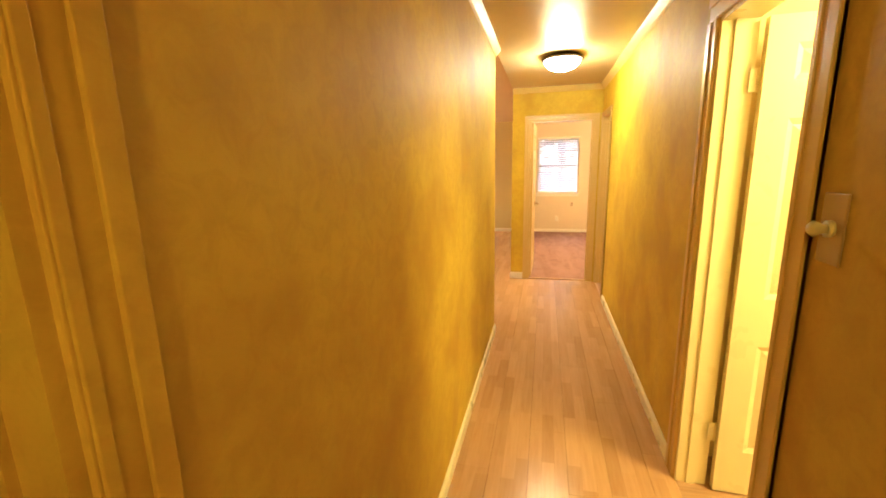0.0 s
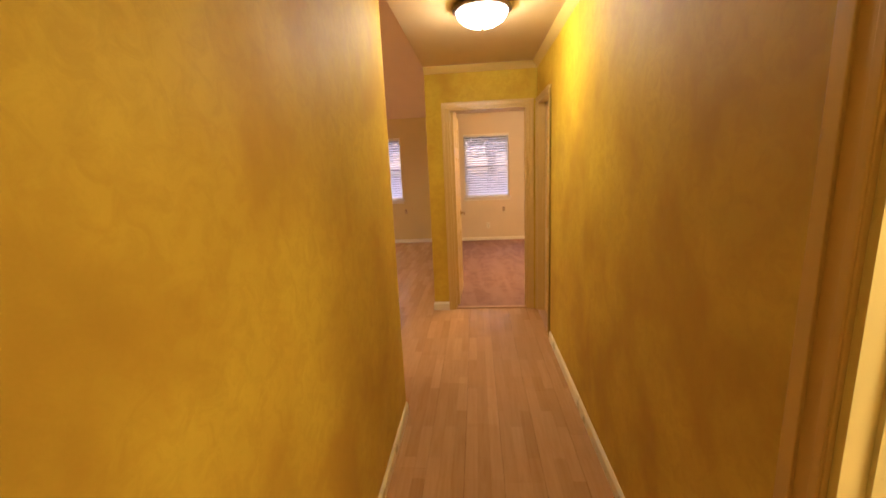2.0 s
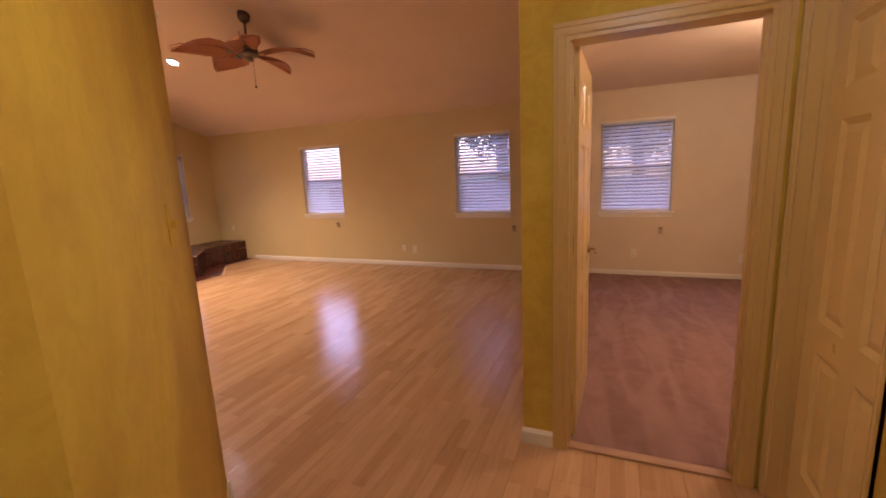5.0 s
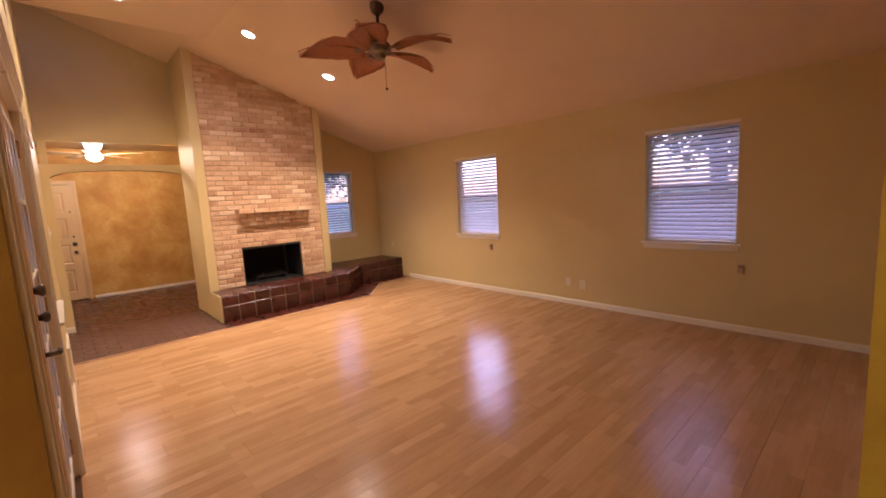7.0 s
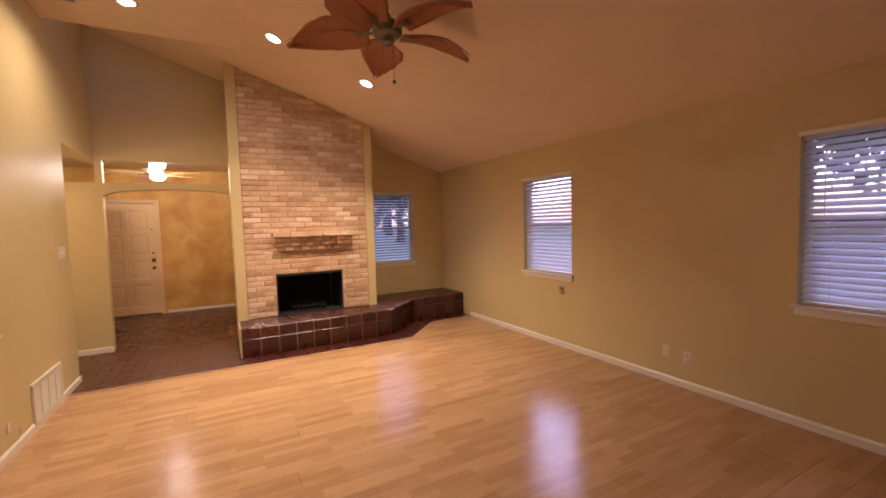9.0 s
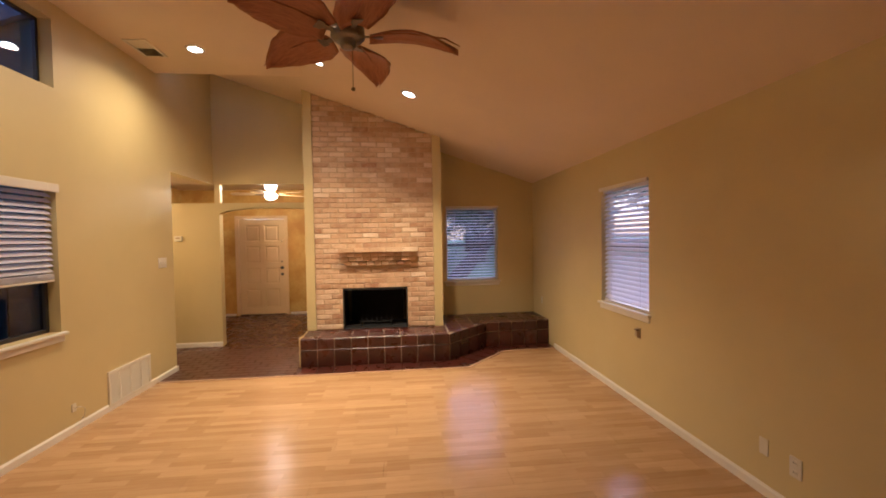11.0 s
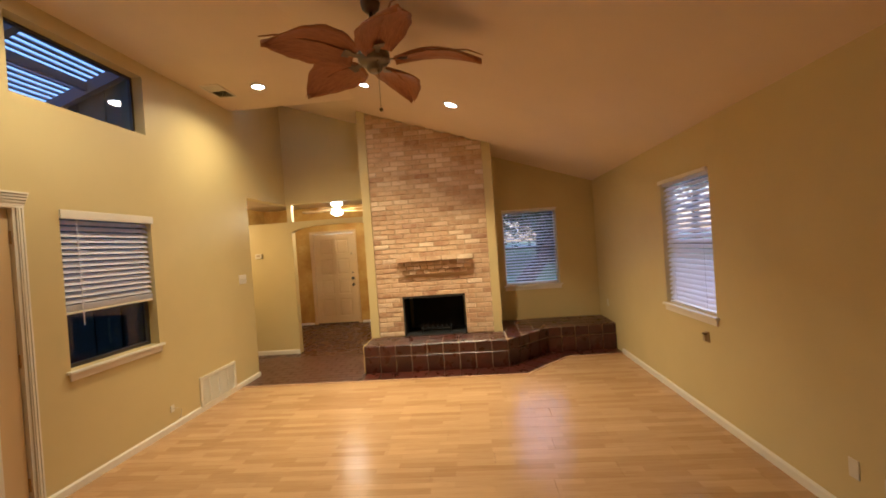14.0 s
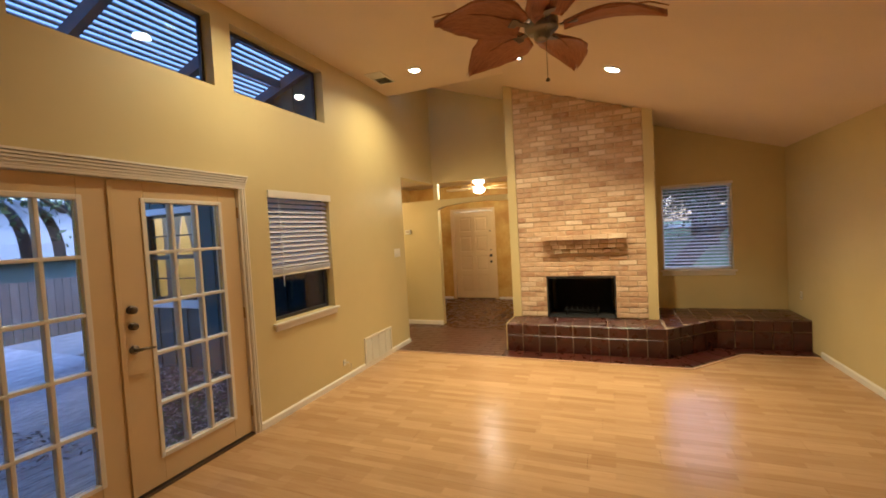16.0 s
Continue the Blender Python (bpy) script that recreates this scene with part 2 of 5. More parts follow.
def carpet():
    m = Mat("mauve_brown_carpet", 0.95)
    swirl = m.node("ShaderNodeTexNoise", Scale=3.2, Detail=2.0, Distortion=2.5)
    m.link(m.co, swirl.inputs["Vector"])
    track = m.node("ShaderNodeTexNoise", Scale=1.6, Detail=1.0, Distortion=1.2)
    m.link(m.stretch((3.4, 0.8, 1)), track.inputs["Vector"])
    pile = m.ramp(swirl.outputs[0], [(0.36, (0.25, 0.14, 0.11)), (0.68, (0.31, 0.18, 0.145))])
    m.base(m.mix(m.ramp(track.outputs[0], [(0.42, (0, 0, 0)), (0.66, (0.6, 0.6, 0.6))]), pile, (0.38, 0.235, 0.19)))
    m.bump(m.noise(400, 3), 0.9, 0.006)
    return m.m


M["carpet"] = carpet()


def wood(name, lo, hi, rough=0.75, axis=(1, 14, 14)):
    m = Mat(name, rough)
    g = m.noise(4, 5, m.stretch(axis))
    each = m.ramp(m.random(), [(0.0, (0.75, 0.75, 0.75)), (1.0, (1, 1, 1))])
    m.base(m.mix(1.0, m.ramp(g, [(0.3, lo), (0.7, hi)]), each, "MULTIPLY"))
    m.bump(g, 0.4, 0.003)
    return m.m


M["oak"] = wood("oak_threshold", (0.40, 0.24, 0.12), (0.55, 0.36, 0.20), 0.35)
M["deck"] = wood("weathered_deck", (0.16, 0.16, 0.17), (0.78, 0.77, 0.80), 0.85, (2.5, 26, 14))
M["fence"] = wood("weathered_fence", (0.10, 0.085, 0.08), (0.20, 0.17, 0.155), 0.85, (14, 14, 1))
M["pergola"] = wood("blue_grey_stained_lumber", (0.10, 0.12, 0.17), (0.17, 0.20, 0.27), 0.75)
M["bark"] = wood("rough_bark", (0.05, 0.04, 0.033), (0.12, 0.10, 0.085), 0.95, (9, 9, 1))


def ground_material(name, lo, hi, scale):
    m = Mat(name, 0.95)
    n = m.noise(scale, 6, None, 0.7)
    m.base(m.ramp(n, [(0.35, lo), (0.65, hi)]))
    m.bump(n, 0.8, 0.02)
    return m.m


M["ground"] = ground_material("yard_soil_and_grass", (0.11, 0.16, 0.065), (0.17, 0.27, 0.11), 5)
M["pavement"] = ground_material("pale_concrete", (0.20, 0.20, 0.20), (0.36, 0.35, 0.35), 6)


def chips():
    m = Mat("bark_mulch", 0.9)
    m.base(m.ramp(m.island(), [(0.0, (0.06, 0.05, 0.045)), (0.6, (0.20, 0.18, 0.17)), (1.0, (0.62, 0.60, 0.60))]))
    return m.m


M["mulch"] = chips()


def foliage():
    m = Mat("oak_leaves", 0.7)
    m.base(m.ramp(m.island(), [(0.0, (0.045, 0.075, 0.028)), (1.0, (0.12, 0.165, 0.07))]))
    return m.m


M["foliage"] = foliage()
M["roofing"] = painted("pale_roof_panel", (0.42, 0.46, 0.52), 0.5)


# ---- makers ----
def bm_box(bm, x0, x1, y0, y1, z0, z1):
    if x0 > x1:
        x0, x1 = x1, x0
    if y0 > y1:
        y0, y1 = y1, y0
    if z0 > z1:
        z0, z1 = z1, z0
    v = [bm.verts.new(p) for p in ((x0, y0, z0), (x1, y0, z0), (x1, y1, z0), (x0, y1, z0), (x0, y0, z1), (x1, y0, z1), (x1, y1, z1), (x0, y1, z1))]
    for f in ((3, 2, 1, 0), (4, 5, 6, 7), (0, 1, 5, 4), (1, 2, 6, 5), (2, 3, 7, 6), (3, 0, 4, 7)):
        bm.faces.new([v[i] for i in f])


def bm_prism(bm, outline, z0, z1):
    """An upright prism over a plan outline, given counter-clockwise."""
    lo = [bm.verts.new((x, y, z0)) for x, y in outline]
    hi = [bm.verts.new((x, y, z1)) for x, y in outline]
    bm.faces.new(lo[::-1])
    bm.faces.new(hi)
    n = len(outline)
    for i in range(n):
        bm.faces.new((lo[i], lo[(i + 1) % n], hi[(i + 1) % n], hi[i]))


def bm_gable(bm, outline, x0, x1):
    """A slab between x0 and x1 with an outline in y, z."""
    a = [bm.verts.new((x0, y, z)) for y, z in outline]
    b = [bm.verts.new((x1, y, z)) for y, z in outline]
    bm.faces.new(a)
    bm.faces.new(b[::-1])
    n = len(outline)
    for i in range(n):
        bm.faces.new((a[i], b[i], b[(i + 1) % n], a[(i + 1) % n]))


def bm_lathe(bm, profile, n=32, centre=(0, 0, 0)):
    """Turns (radius, z) pairs about the vertical."""
    cx, cy, cz = centre
    rings = []
    for r, z in profile:
        if r < 1e-6:
            rings.append([bm.verts.new((cx, cy, cz + z))])
        else:
            rings.append([bm.verts.new((cx + r * math.cos(2 * math.pi * k / n), cy + r * math.sin(2 * math.pi * k / n), cz + z)) for k in range(n)])
    for a, b in zip(rings, rings[1:]):
        for k in range(n):
            j = (k + 1) % n
            if len(a) == 1 and len(b) > 1:
                bm.faces.new((a[0], b[j], b[k]))
            elif len(b) == 1 and len(a) > 1:
                bm.faces.new((a[k], a[j], b[0]))
            elif len(a) > 1:
                bm.faces.new((a[k], a[j], b[j], b[k]))


def bm_tube(bm, points, radii, n=8):
    """A round bar through the points."""
    rings = []
    for i, p in enumerate(points):
        p = Vector(p)
        d = (Vector(points[min(i + 1, len(points) - 1)]) - Vector(points[max(i - 1, 0)])).normalized()
        u = d.orthogonal().normalized() if abs(d.z) > 0.9 else d.cross(Vector((0, 0, 1))).normalized()
        w = d.cross(u)
        r = radii[i] if isinstance(radii, (list, tuple)) else radii
        rings.append([bm.verts.new(p + r * (math.cos(2 * math.pi * k / n) * u + math.sin(2 * math.pi * k / n) * w)) for k in range(n)])
    for a, b in zip(rings, rings[1:]):
        for k in range(n):
            bm.faces.new((a[k], a[(k + 1) % n], b[(k + 1) % n], b[k]))
    bm.faces.new(rings[0][::-1])
    bm.faces.new(rings[-1])


def finish(name, bm, material, bevel=0.0, smooth=False):
    bmesh.ops.recalc_face_normals(bm, faces=bm.faces)
    me = bpy.data.meshes.new(name)
    bm.to_mesh(me)
    bm.free()
    me.materials.append(M[material])
    if smooth:
        for p in me.polygons:
            p.use_smooth = True
    ob = new(name, me)
    if bevel:
        mod = ob.modifiers.new("bevel", "BEVEL")
        mod.width, mod.segments, mod.limit_method = bevel, 2, "ANGLE"
    return ob


def part(name, bm, material, parent, label="", bevel=0.0, smooth=False, at=None):
    ob = finish(name, bm, material, bevel, smooth)
    ob.parent = parent
    if at is not None:
        ob.matrix_basis = at
    return tagged(ob, label)


def box_part(name, spans, material, parent, label="", bevel=0.0):
    bm = bmesh.new()
    bm_box(bm, *spans)
    return part(name, bm, material, parent, label, bevel)


def thing(name, at, label, category, group="", kind=""):
    ob = new(name)
    ob.matrix_world = at if isinstance(at, Matrix) else Matrix.Translation(at)
    return tagged(ob, label, category, group, kind)


def structure(name, bm, material, label="", category="", bevel=0.0, smooth=False):
    ob = finish(name, bm, material, bevel, smooth)
    return tagged(ob, label, category, "", "structure")


def cells(bm, a0, a1, z0, z1, holes, put):
    """Boxes that fill a rectangle but for its holes (a0, a1, z0, z1)."""
    cuts = sorted({a0, a1, *(min(max(v, a0), a1) for h in holes for v in h[:2])})
    for u, w in zip(cuts, cuts[1:]):
        mid = (u + w) / 2
        here = sorted((h[2], h[3]) for h in holes if h[0] < mid < h[1])
        low = z0
        for b, t in here:
            if b > low + 1e-6:
                put(bm, u, w, low, b)
            low = max(low, t)
        if z1 > low + 1e-6:
            put(bm, u, w, low, z1)


def wall_x(name, x0, x1, ya, yb, z1, holes, material, label, gable=None):
    """A wall that runs along x, between y = ya and yb."""
    bm = bmesh.new()
    cells(bm, x0, x1, 0, z1, holes, lambda b, u, w, lo, hi: bm_box(b, u, w, ya, yb, lo, hi))
    return structure(name, bm, material, label, "wall")


def wall_y(name, xa, xb, y0, y1, z1, holes, material, label, gable=None):
    """A wall that runs along y; gable: more of it above, as an outline in y, z."""
    bm = bmesh.new()
    cells(bm, y0, y1, 0, z1, holes, lambda b, u, w, lo, hi: bm_box(b, xa, xb, u, w, lo, hi))
    if gable:
        bm_gable(bm, gable, xa, xb)
    return structure(name, bm, material, label, "wall")


# ---- structure ----
W2, W1, BW = (-3.43, -2.59), (-0.48, 0.37), (1.61, 2.47)
WZ = (0.87, 2.05)
W3 = (4.63, 5.46)
W4 = (-2.86, -2.00)
FD = (-1.71, 0.06)
CL = ((-2.885, -1.73), (-1.555, -0.36))
CLZ = (2.82, 3.37)

wall_x("wall_north", -5.90, 3.60, Y1, Y1 + 0.15, CEIL_LOW + 0.14, [(*W2, *WZ), (*W1, *WZ), (*BW, *WZ)], "cream",
       "pale yellow painted drywall with three blind-covered windows")
wall_x("wall_south", -5.90, 0.10, Y0 - 0.15, Y0, 4.25,
       [(*FD, 0, 2.045), (*W4, 0.86, 2.04), (CL[0][0], CL[0][1], *CLZ), (CL[1][0], CL[1][1], *CLZ), (-5.95, -4.56, 0, 2.42)], "cream",
       "tall pale yellow wall with french doors and high windows")
wall_y("wall_west", XB - 0.15, XB, -0.60, Y1, 2.42, [(-0.6, 2.70, 0, 2.42), (*W3, 0.88, 2.05)], "cream",
       "pale yellow gable wall above the foyer opening",
       [(Y0, 2.42), (Y1, 2.42), (Y1, CEIL_LOW + 0.1), (Y0, slope_z(Y0) + 0.1)])
wall_y("wall_east", XP, XP + 0.12, HE + 0.12, Y1, 2.42, [], "cream", "pale yellow partition beside the bedroom",
       [(HE + 0.12, 2.42), (Y1, 2.42), (Y1, CEIL_LOW + 0.1), (YK, CEIL_TOP + 0.05), (HE + 0.12, CEIL_TOP + 0.05)])
bm = bmesh.new()
bm_box(bm, XP, XP + 0.12, H0 - 0.05, HE + 0.12, 2.46, CEIL_TOP + 0.05)
structure("wall_hall_header", bm, "cream", "pale yellow wall above the hall opening", "wall")

bm = bmesh.new()
bm_prism(bm, [(XP, H0), (0.125, Y0 - 0.002), (0.102, Y0 - 0.002), (0.102, Y0 - 0.16), (1.215, H0 - 0.06), (1.215, H0 - 0.15), (XP, H0 - 0.15)], 0, CEIL_TOP + 0.05)
structure("wall_diagonal", bm, "faux", "ochre glazed wall set at an angle beside the french doors", "wall")
wall_y("wall_hall_west", 1.215, XP, -5.0, H0 - 0.15, 2.46, [(-4.05, -3.21, 0, 2.05)], "faux", "ochre glazed hall wall")
CD = (-2.17, -1.50)
RD = (1.285, 1.975)
wall_y("wall_hall_east", XR, 2.56, -5.0, HE, 2.46, [(*CD, 0, 2.06), (*RD, 0, 2.06)], "faux", "ochre glazed hall wall with two doorways")
HD = (1.575, 2.345)
wall_x("wall_hall_end", XP, 2.56, HE, HE + 0.12, 2.46, [(*HD, 0, 2.04)], "faux", "ochre glazed wall around the bedroom doorway")
wall_x("wall_hall_back", 1.215, 2.56, -5.12, -5.0, 2.46, [], "faux", "ochre glazed wall closing the hall")

# side rooms
wall_x("wall_bedroom_south", 2.56, 3.60, HE, HE + 0.12, 2.60, [], "bedroom", "pinkish cream bedroom wall")
wall_y("wall_bedroom_east", 3.44, 3.56, HE + 0.12, Y1, 2.60, [], "bedroom", "pinkish cream bedroom wall")
bm = bmesh.new()
bm_box(bm, XP + 0.12, XP + 0.124, HE + 0.12, Y1 - 0.004, 0, 2.444)
cells(bm, XP + 0.124, 3.44, 0, 2.444, [(*BW, *WZ)], lambda b, u, w, lo, hi: bm_box(b, u, w, Y1 - 0.004, Y1, lo, hi))
structure("wall_bedroom_lining", bm, "bedroom", "pinkish cream bedroom wall around the window", "wall")
wall_y("wall_bath_east", 4.0, 4.1, -3.0, -1.2, 2.46, [], "cream", "cream wall of the side room")
wall_x("wall_bath_north", 2.56, 4.0, -1.3, -1.2, 2.46, [], "cream", "cream wall of the side room")
wall_x("wall_bath_south", 2.56, 4.0, -3.1, -3.0, 2.46, [], "cream", "cream wall of the side room")
wall_y("wall_closet_east", 3.2, 3.3, 0.9, HE, 2.46, [], "cream", "cream wall of the closet")
wall_x("wall_closet_south", 2.56, 3.2, 0.9, 1.0, 2.46, [], "cream", "cream wall of the closet")
wall_y("wall_store_west", 0.3, 0.4, -4.5, -3.1, 2.46, [], "cream", "cream wall of the dark side room")
wall_x("wall_store_south", 0.4, 1.215, -4.5, -4.4, 2.46, [], "cream", "cream wall of the dark side room")
wall_x("wall_store_north", 0.4, 1.215, -3.2, -3.1, 2.46, [], "cream", "cream wall of the dark side room")

# foyer
ARCH_TOP = 2.14
bm = bmesh.new()
bm_box(bm, XB - 0.12, XB, -0.55, 1.24, 0, ARCH_TOP)
ys = [1.24 + (2.72 - 1.24) * i / 18 for i in range(19)]


def arch_z(y):
    u = (y - 1.98) / 0.74
    return 1.975 + 0.09 * math.sqrt(max(0.0, 1 - u * u))


outline = [(y, arch_z(y)) for y in ys] + [(2.72, ARCH_TOP), (1.24, ARCH_TOP)]
bm_gable(bm, outline, XB - 0.12, XB)
structure("wall_arch", bm, "cream", "low cream partition with a shallow arch and an open top", "wall")
box = bmesh.new()
bm_box(box, XB - 0.10, XB - 0.01, 1.175, 1.25, ARCH_TOP + 0.003, 2.42)
structure("post", box, "cream", "short cream post that carries the corner above the arch", "post")
bm = bmesh.new()
cells(bm, -0.6, 3.5, 0, 2.68, [(0.53, 1.50, 0, 2.05)], lambda b, u, w, lo, hi: bm_box(b, -8.42, -8.30, u, w, lo, hi))
structure("wall_foyer_west", bm, "faux_foyer", "amber glazed foyer wall around the front door", "wall")
wall_x("wall_foyer_north", -8.30, XB - 0.15, 3.4, 3.5, 2.68, [], "faux_foyer", "amber glazed foyer wall")
wall_x("wall_foyer_south", -8.30, XB - 0.12, -0.65, -0.55, 2.68, [], "faux_foyer", "amber glazed foyer wall")
wall_x("wall_passage_south", XB - 0.12, -4.45, -0.65, -0.55, 2.5, [], "cream", "cream wall of the side passage")
wall_y("wall_passage_east", -4.56, -4.44, -0.55, Y0 - 0.15, 2.5, [], "cream", "cream wall of the side passage")

# ceilings
bm = bmesh.new()
bm_gable(bm, [(Y1, CEIL_LOW), (YK, CEIL_TOP), (YK, CEIL_TOP + 0.15), (Y1, CEIL_LOW + 0.15)], XB - 0.15, XP + 0.1)
bm_box(bm, -4.31, 0.10, Y0 - 0.15, YK, CEIL_TOP, CEIL_TOP + 0.15)
bm_box(bm, 0.10, XP + 0.1, -0.05, YK, CEIL_TOP, CEIL_TOP + 0.15)
bm_gable(bm, [(YK, CEIL_TOP), (Y0 - 0.15, slope_z(Y0 - 0.15)), (Y0 - 0.15, slope_z(Y0) + 0.25), (YK, CEIL_TOP + 0.2)], XB - 0.15, -4.31)
structure("ceiling_living", bm, "ceiling", "vaulted ceiling with a flat strip, lightly textured", "ceiling")
bm = bmesh.new()
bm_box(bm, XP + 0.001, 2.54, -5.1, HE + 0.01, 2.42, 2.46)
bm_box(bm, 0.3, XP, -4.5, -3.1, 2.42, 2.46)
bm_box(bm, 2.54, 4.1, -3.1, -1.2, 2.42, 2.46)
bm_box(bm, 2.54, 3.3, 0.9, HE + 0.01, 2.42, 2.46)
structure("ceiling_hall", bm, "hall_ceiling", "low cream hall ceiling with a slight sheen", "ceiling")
bm = bmesh.new()
bm_box(bm, XP + 0.124, 3.5, HE + 0.1, Y1 + 0.1, 2.445, 2.56)
structure("ceiling_bedroom", bm, "ceiling", "flat pinkish cream bedroom ceiling", "ceiling")
bm = bmesh.new()
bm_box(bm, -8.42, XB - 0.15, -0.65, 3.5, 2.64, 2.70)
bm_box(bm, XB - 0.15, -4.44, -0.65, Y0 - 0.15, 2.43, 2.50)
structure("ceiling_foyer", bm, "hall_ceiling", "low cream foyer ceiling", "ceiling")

# floors
BORDER = [(-4.12, Y0), (-4.12, 4.70), (-4.76, 5.30), (-4.78, Y1)]
bm = bmesh.new()
bm_box(bm, -8.4, 3.5, Y0 - 0.15, Y1 + 0.1, -0.25, -0.012)
bm_box(bm, -8.4, -4.45, -0.6, Y0 - 0.15, -0.25, -0.012)
bm_box(bm, 0.3, 4.1, -5.1, Y0 - 0.15, -0.25, -0.012)
structure("floor", bm, "dark_grout", "subfloor", "floor")
bm = bmesh.new()
bm_box(bm, XP + 0.124, 3.44, HE + 0.06, Y1 - 0.004, -0.011, 0.006)
structure("carpet", bm, "carpet", "mauve brown cut pile carpet with vacuum marks", "carpet")
bm = bmesh.new()
bm_box(bm, 2.4345, 4.0, -3.0, -1.3, -0.011, 0.0)
structure("side_room_floor", bm, "oak", "plain pale wooden floor of the side room", "floor")
bm = bmesh.new()
bm_box(bm, 2.4345, 3.2, 1.0, HE - 0.003, -0.011, 0.0)
structure("closet_floor", bm, "oak", "plain pale wooden floor of the closet", "floor")
bm = bmesh.new()
bm_box(bm, HD[0], HD[1], HE + 0.01, HE + 0.065, -0.011, 0.012)
structure("threshold", bm, "oak", "wooden threshold strip of the bedroom doorway", "threshold", 0.004)
bm = bmesh.new()
for (ax, ay), (bx, by) in zip(BORDER, BORDER[1:]):
    d = Vector((bx - ax, by - ay, 0)).normalized()
    n = Vector((d.y, -d.x, 0)) * 0.016
    p = [(ax - n.x, ay - n.y), (ax + n.x, ay + n.y), (bx + n.x, by + n.y), (bx - n.x, by - n.y)]
    bm_prism(bm, p, -0.011, 0.009)
structure("threshold_strip", bm, "oak", "pale oak strip between laminate and tile", "threshold", 0.003)


def run(name, material, a, b, height, thick, z0=0.0, category="baseboard", label=""):
    """A board along a wall from a to b; the room lies to the left of that way."""
    bm = bmesh.new()
    d = Vector((b[0] - a[0], b[1] - a[1], 0)).normalized()
    n = Vector((-d.y, d.x, 0))
    prof = [(0, 0), (thick, 0), (thick, height * 0.78), (thick * 0.55, height * 0.92), (thick * 0.3, height), (0, height)]
    ends = []
    for q in (a, b):
        ends.append([bm.verts.new((q[0] + n.x * u, q[1] + n.y * u, z0 + w)) for u, w in prof])
    k = len(prof)
    for i in range(k):
        bm.faces.new((ends[0][i], ends[0][(i + 1) % k], ends[1][(i + 1) % k], ends[1][i]))
    bm.faces.new(ends[0][::-1])
    bm.faces.new(ends[1])
    return structure(name, bm, material, label, category)


WB = "white painted baseboard along the wall"
run("baseboard", "white", (XP, Y1), (-4.80, Y1), 0.066, 0.014, label=WB)
run("baseboard", "white", (-4.545, Y0), (FD[0] - 0.045, Y0), 0.065, 0.014, label=WB)
run("baseboard", "white", (XP, HE), (XP, Y1 - 0.014), 0.066, 0.014, label=WB)
run("baseboard", "white", (-4.56, Y0 - 0.15), (-4.56, Y0 + 0.014), 0.066, 0.014, label=WB)
run("baseboard", "white", (XB, 1.24), (XB, -0.5), 0.07, 0.012, label=WB)
run("baseboard", "hall_trim", (XP, H0), (XP, -3.13), 0.075, 0.014, label="cream baseboard along the hall")
run("baseboard", "hall_trim", (XR, CD[1] + 0.095), (XR, RD[0] - 0.065), 0.075, 0.014, label="cream baseboard along the hall")
run("baseboard", "hall_trim", (0.125, Y0), (XP, H0), 0.075, 0.014, label="cream baseboard along the angled wall")
run("baseboard", "white", (HD[0] - 0.055, HE), (XP, HE), 0.085, 0.014, label="white baseboard beside the doorway")
run("baseboard", "white", (3.44, Y1 - 0.004), (XP + 0.124, Y1 - 0.004), 0.066, 0.014, label="white bedroom baseboard")
run("baseboard", "white", (3.44, HE + 0.12), (3.44, Y1 - 0.02), 0.066, 0.014, label="white bedroom baseboard")
run("baseboard", "white", (-8.30, 3.4), (-8.30, 1.57), 0.05, 0.010, label="cream foyer baseboard")
run("baseboard", "white", (-8.30, 0.46), (-8.30, -0.55), 0.05, 0.010, label="cream foyer baseboard")
for a, b in (((XP, -5.0), (XP, H0)), ((XR, HE), (XR, -5.0)), ((XP, HE), (XR, HE))):
    bm = bmesh.new()
    d = Vector((b[0] - a[0], b[1] - a[1], 0)).normalized()
    n = Vector((-d.y, d.x, 0)) if a[0] != XP or a[1] > 0 else Vector((d.y, -d.x, 0))
    if a[1] == HE and a[0] == XP:
        n = Vector((0, -1, 0))
    elif a[0] > 2:
        n = Vector((-1, 0, 0))
    pts = [(0, 0), (0.045, 0), (0.035, -0.02), (0.012, -0.05), (0, -0.06)]
    rings = [[bm.verts.new((q[0] + n.x * u, q[1] + n.y * u, 2.419 + w)) for u, w in pts] for q in (a, b)]
    for i in range(5):
        bm.faces.new((rings[0][i], rings[0][(i + 1) % 5], rings[1][(i + 1) % 5], rings[1][i]))
    bm.faces.new(rings[0])
    bm.faces.new(rings[1][::-1])
    structure("trim", bm, "crown", "ochre cream crown moulding along the hall ceiling", "moulding")


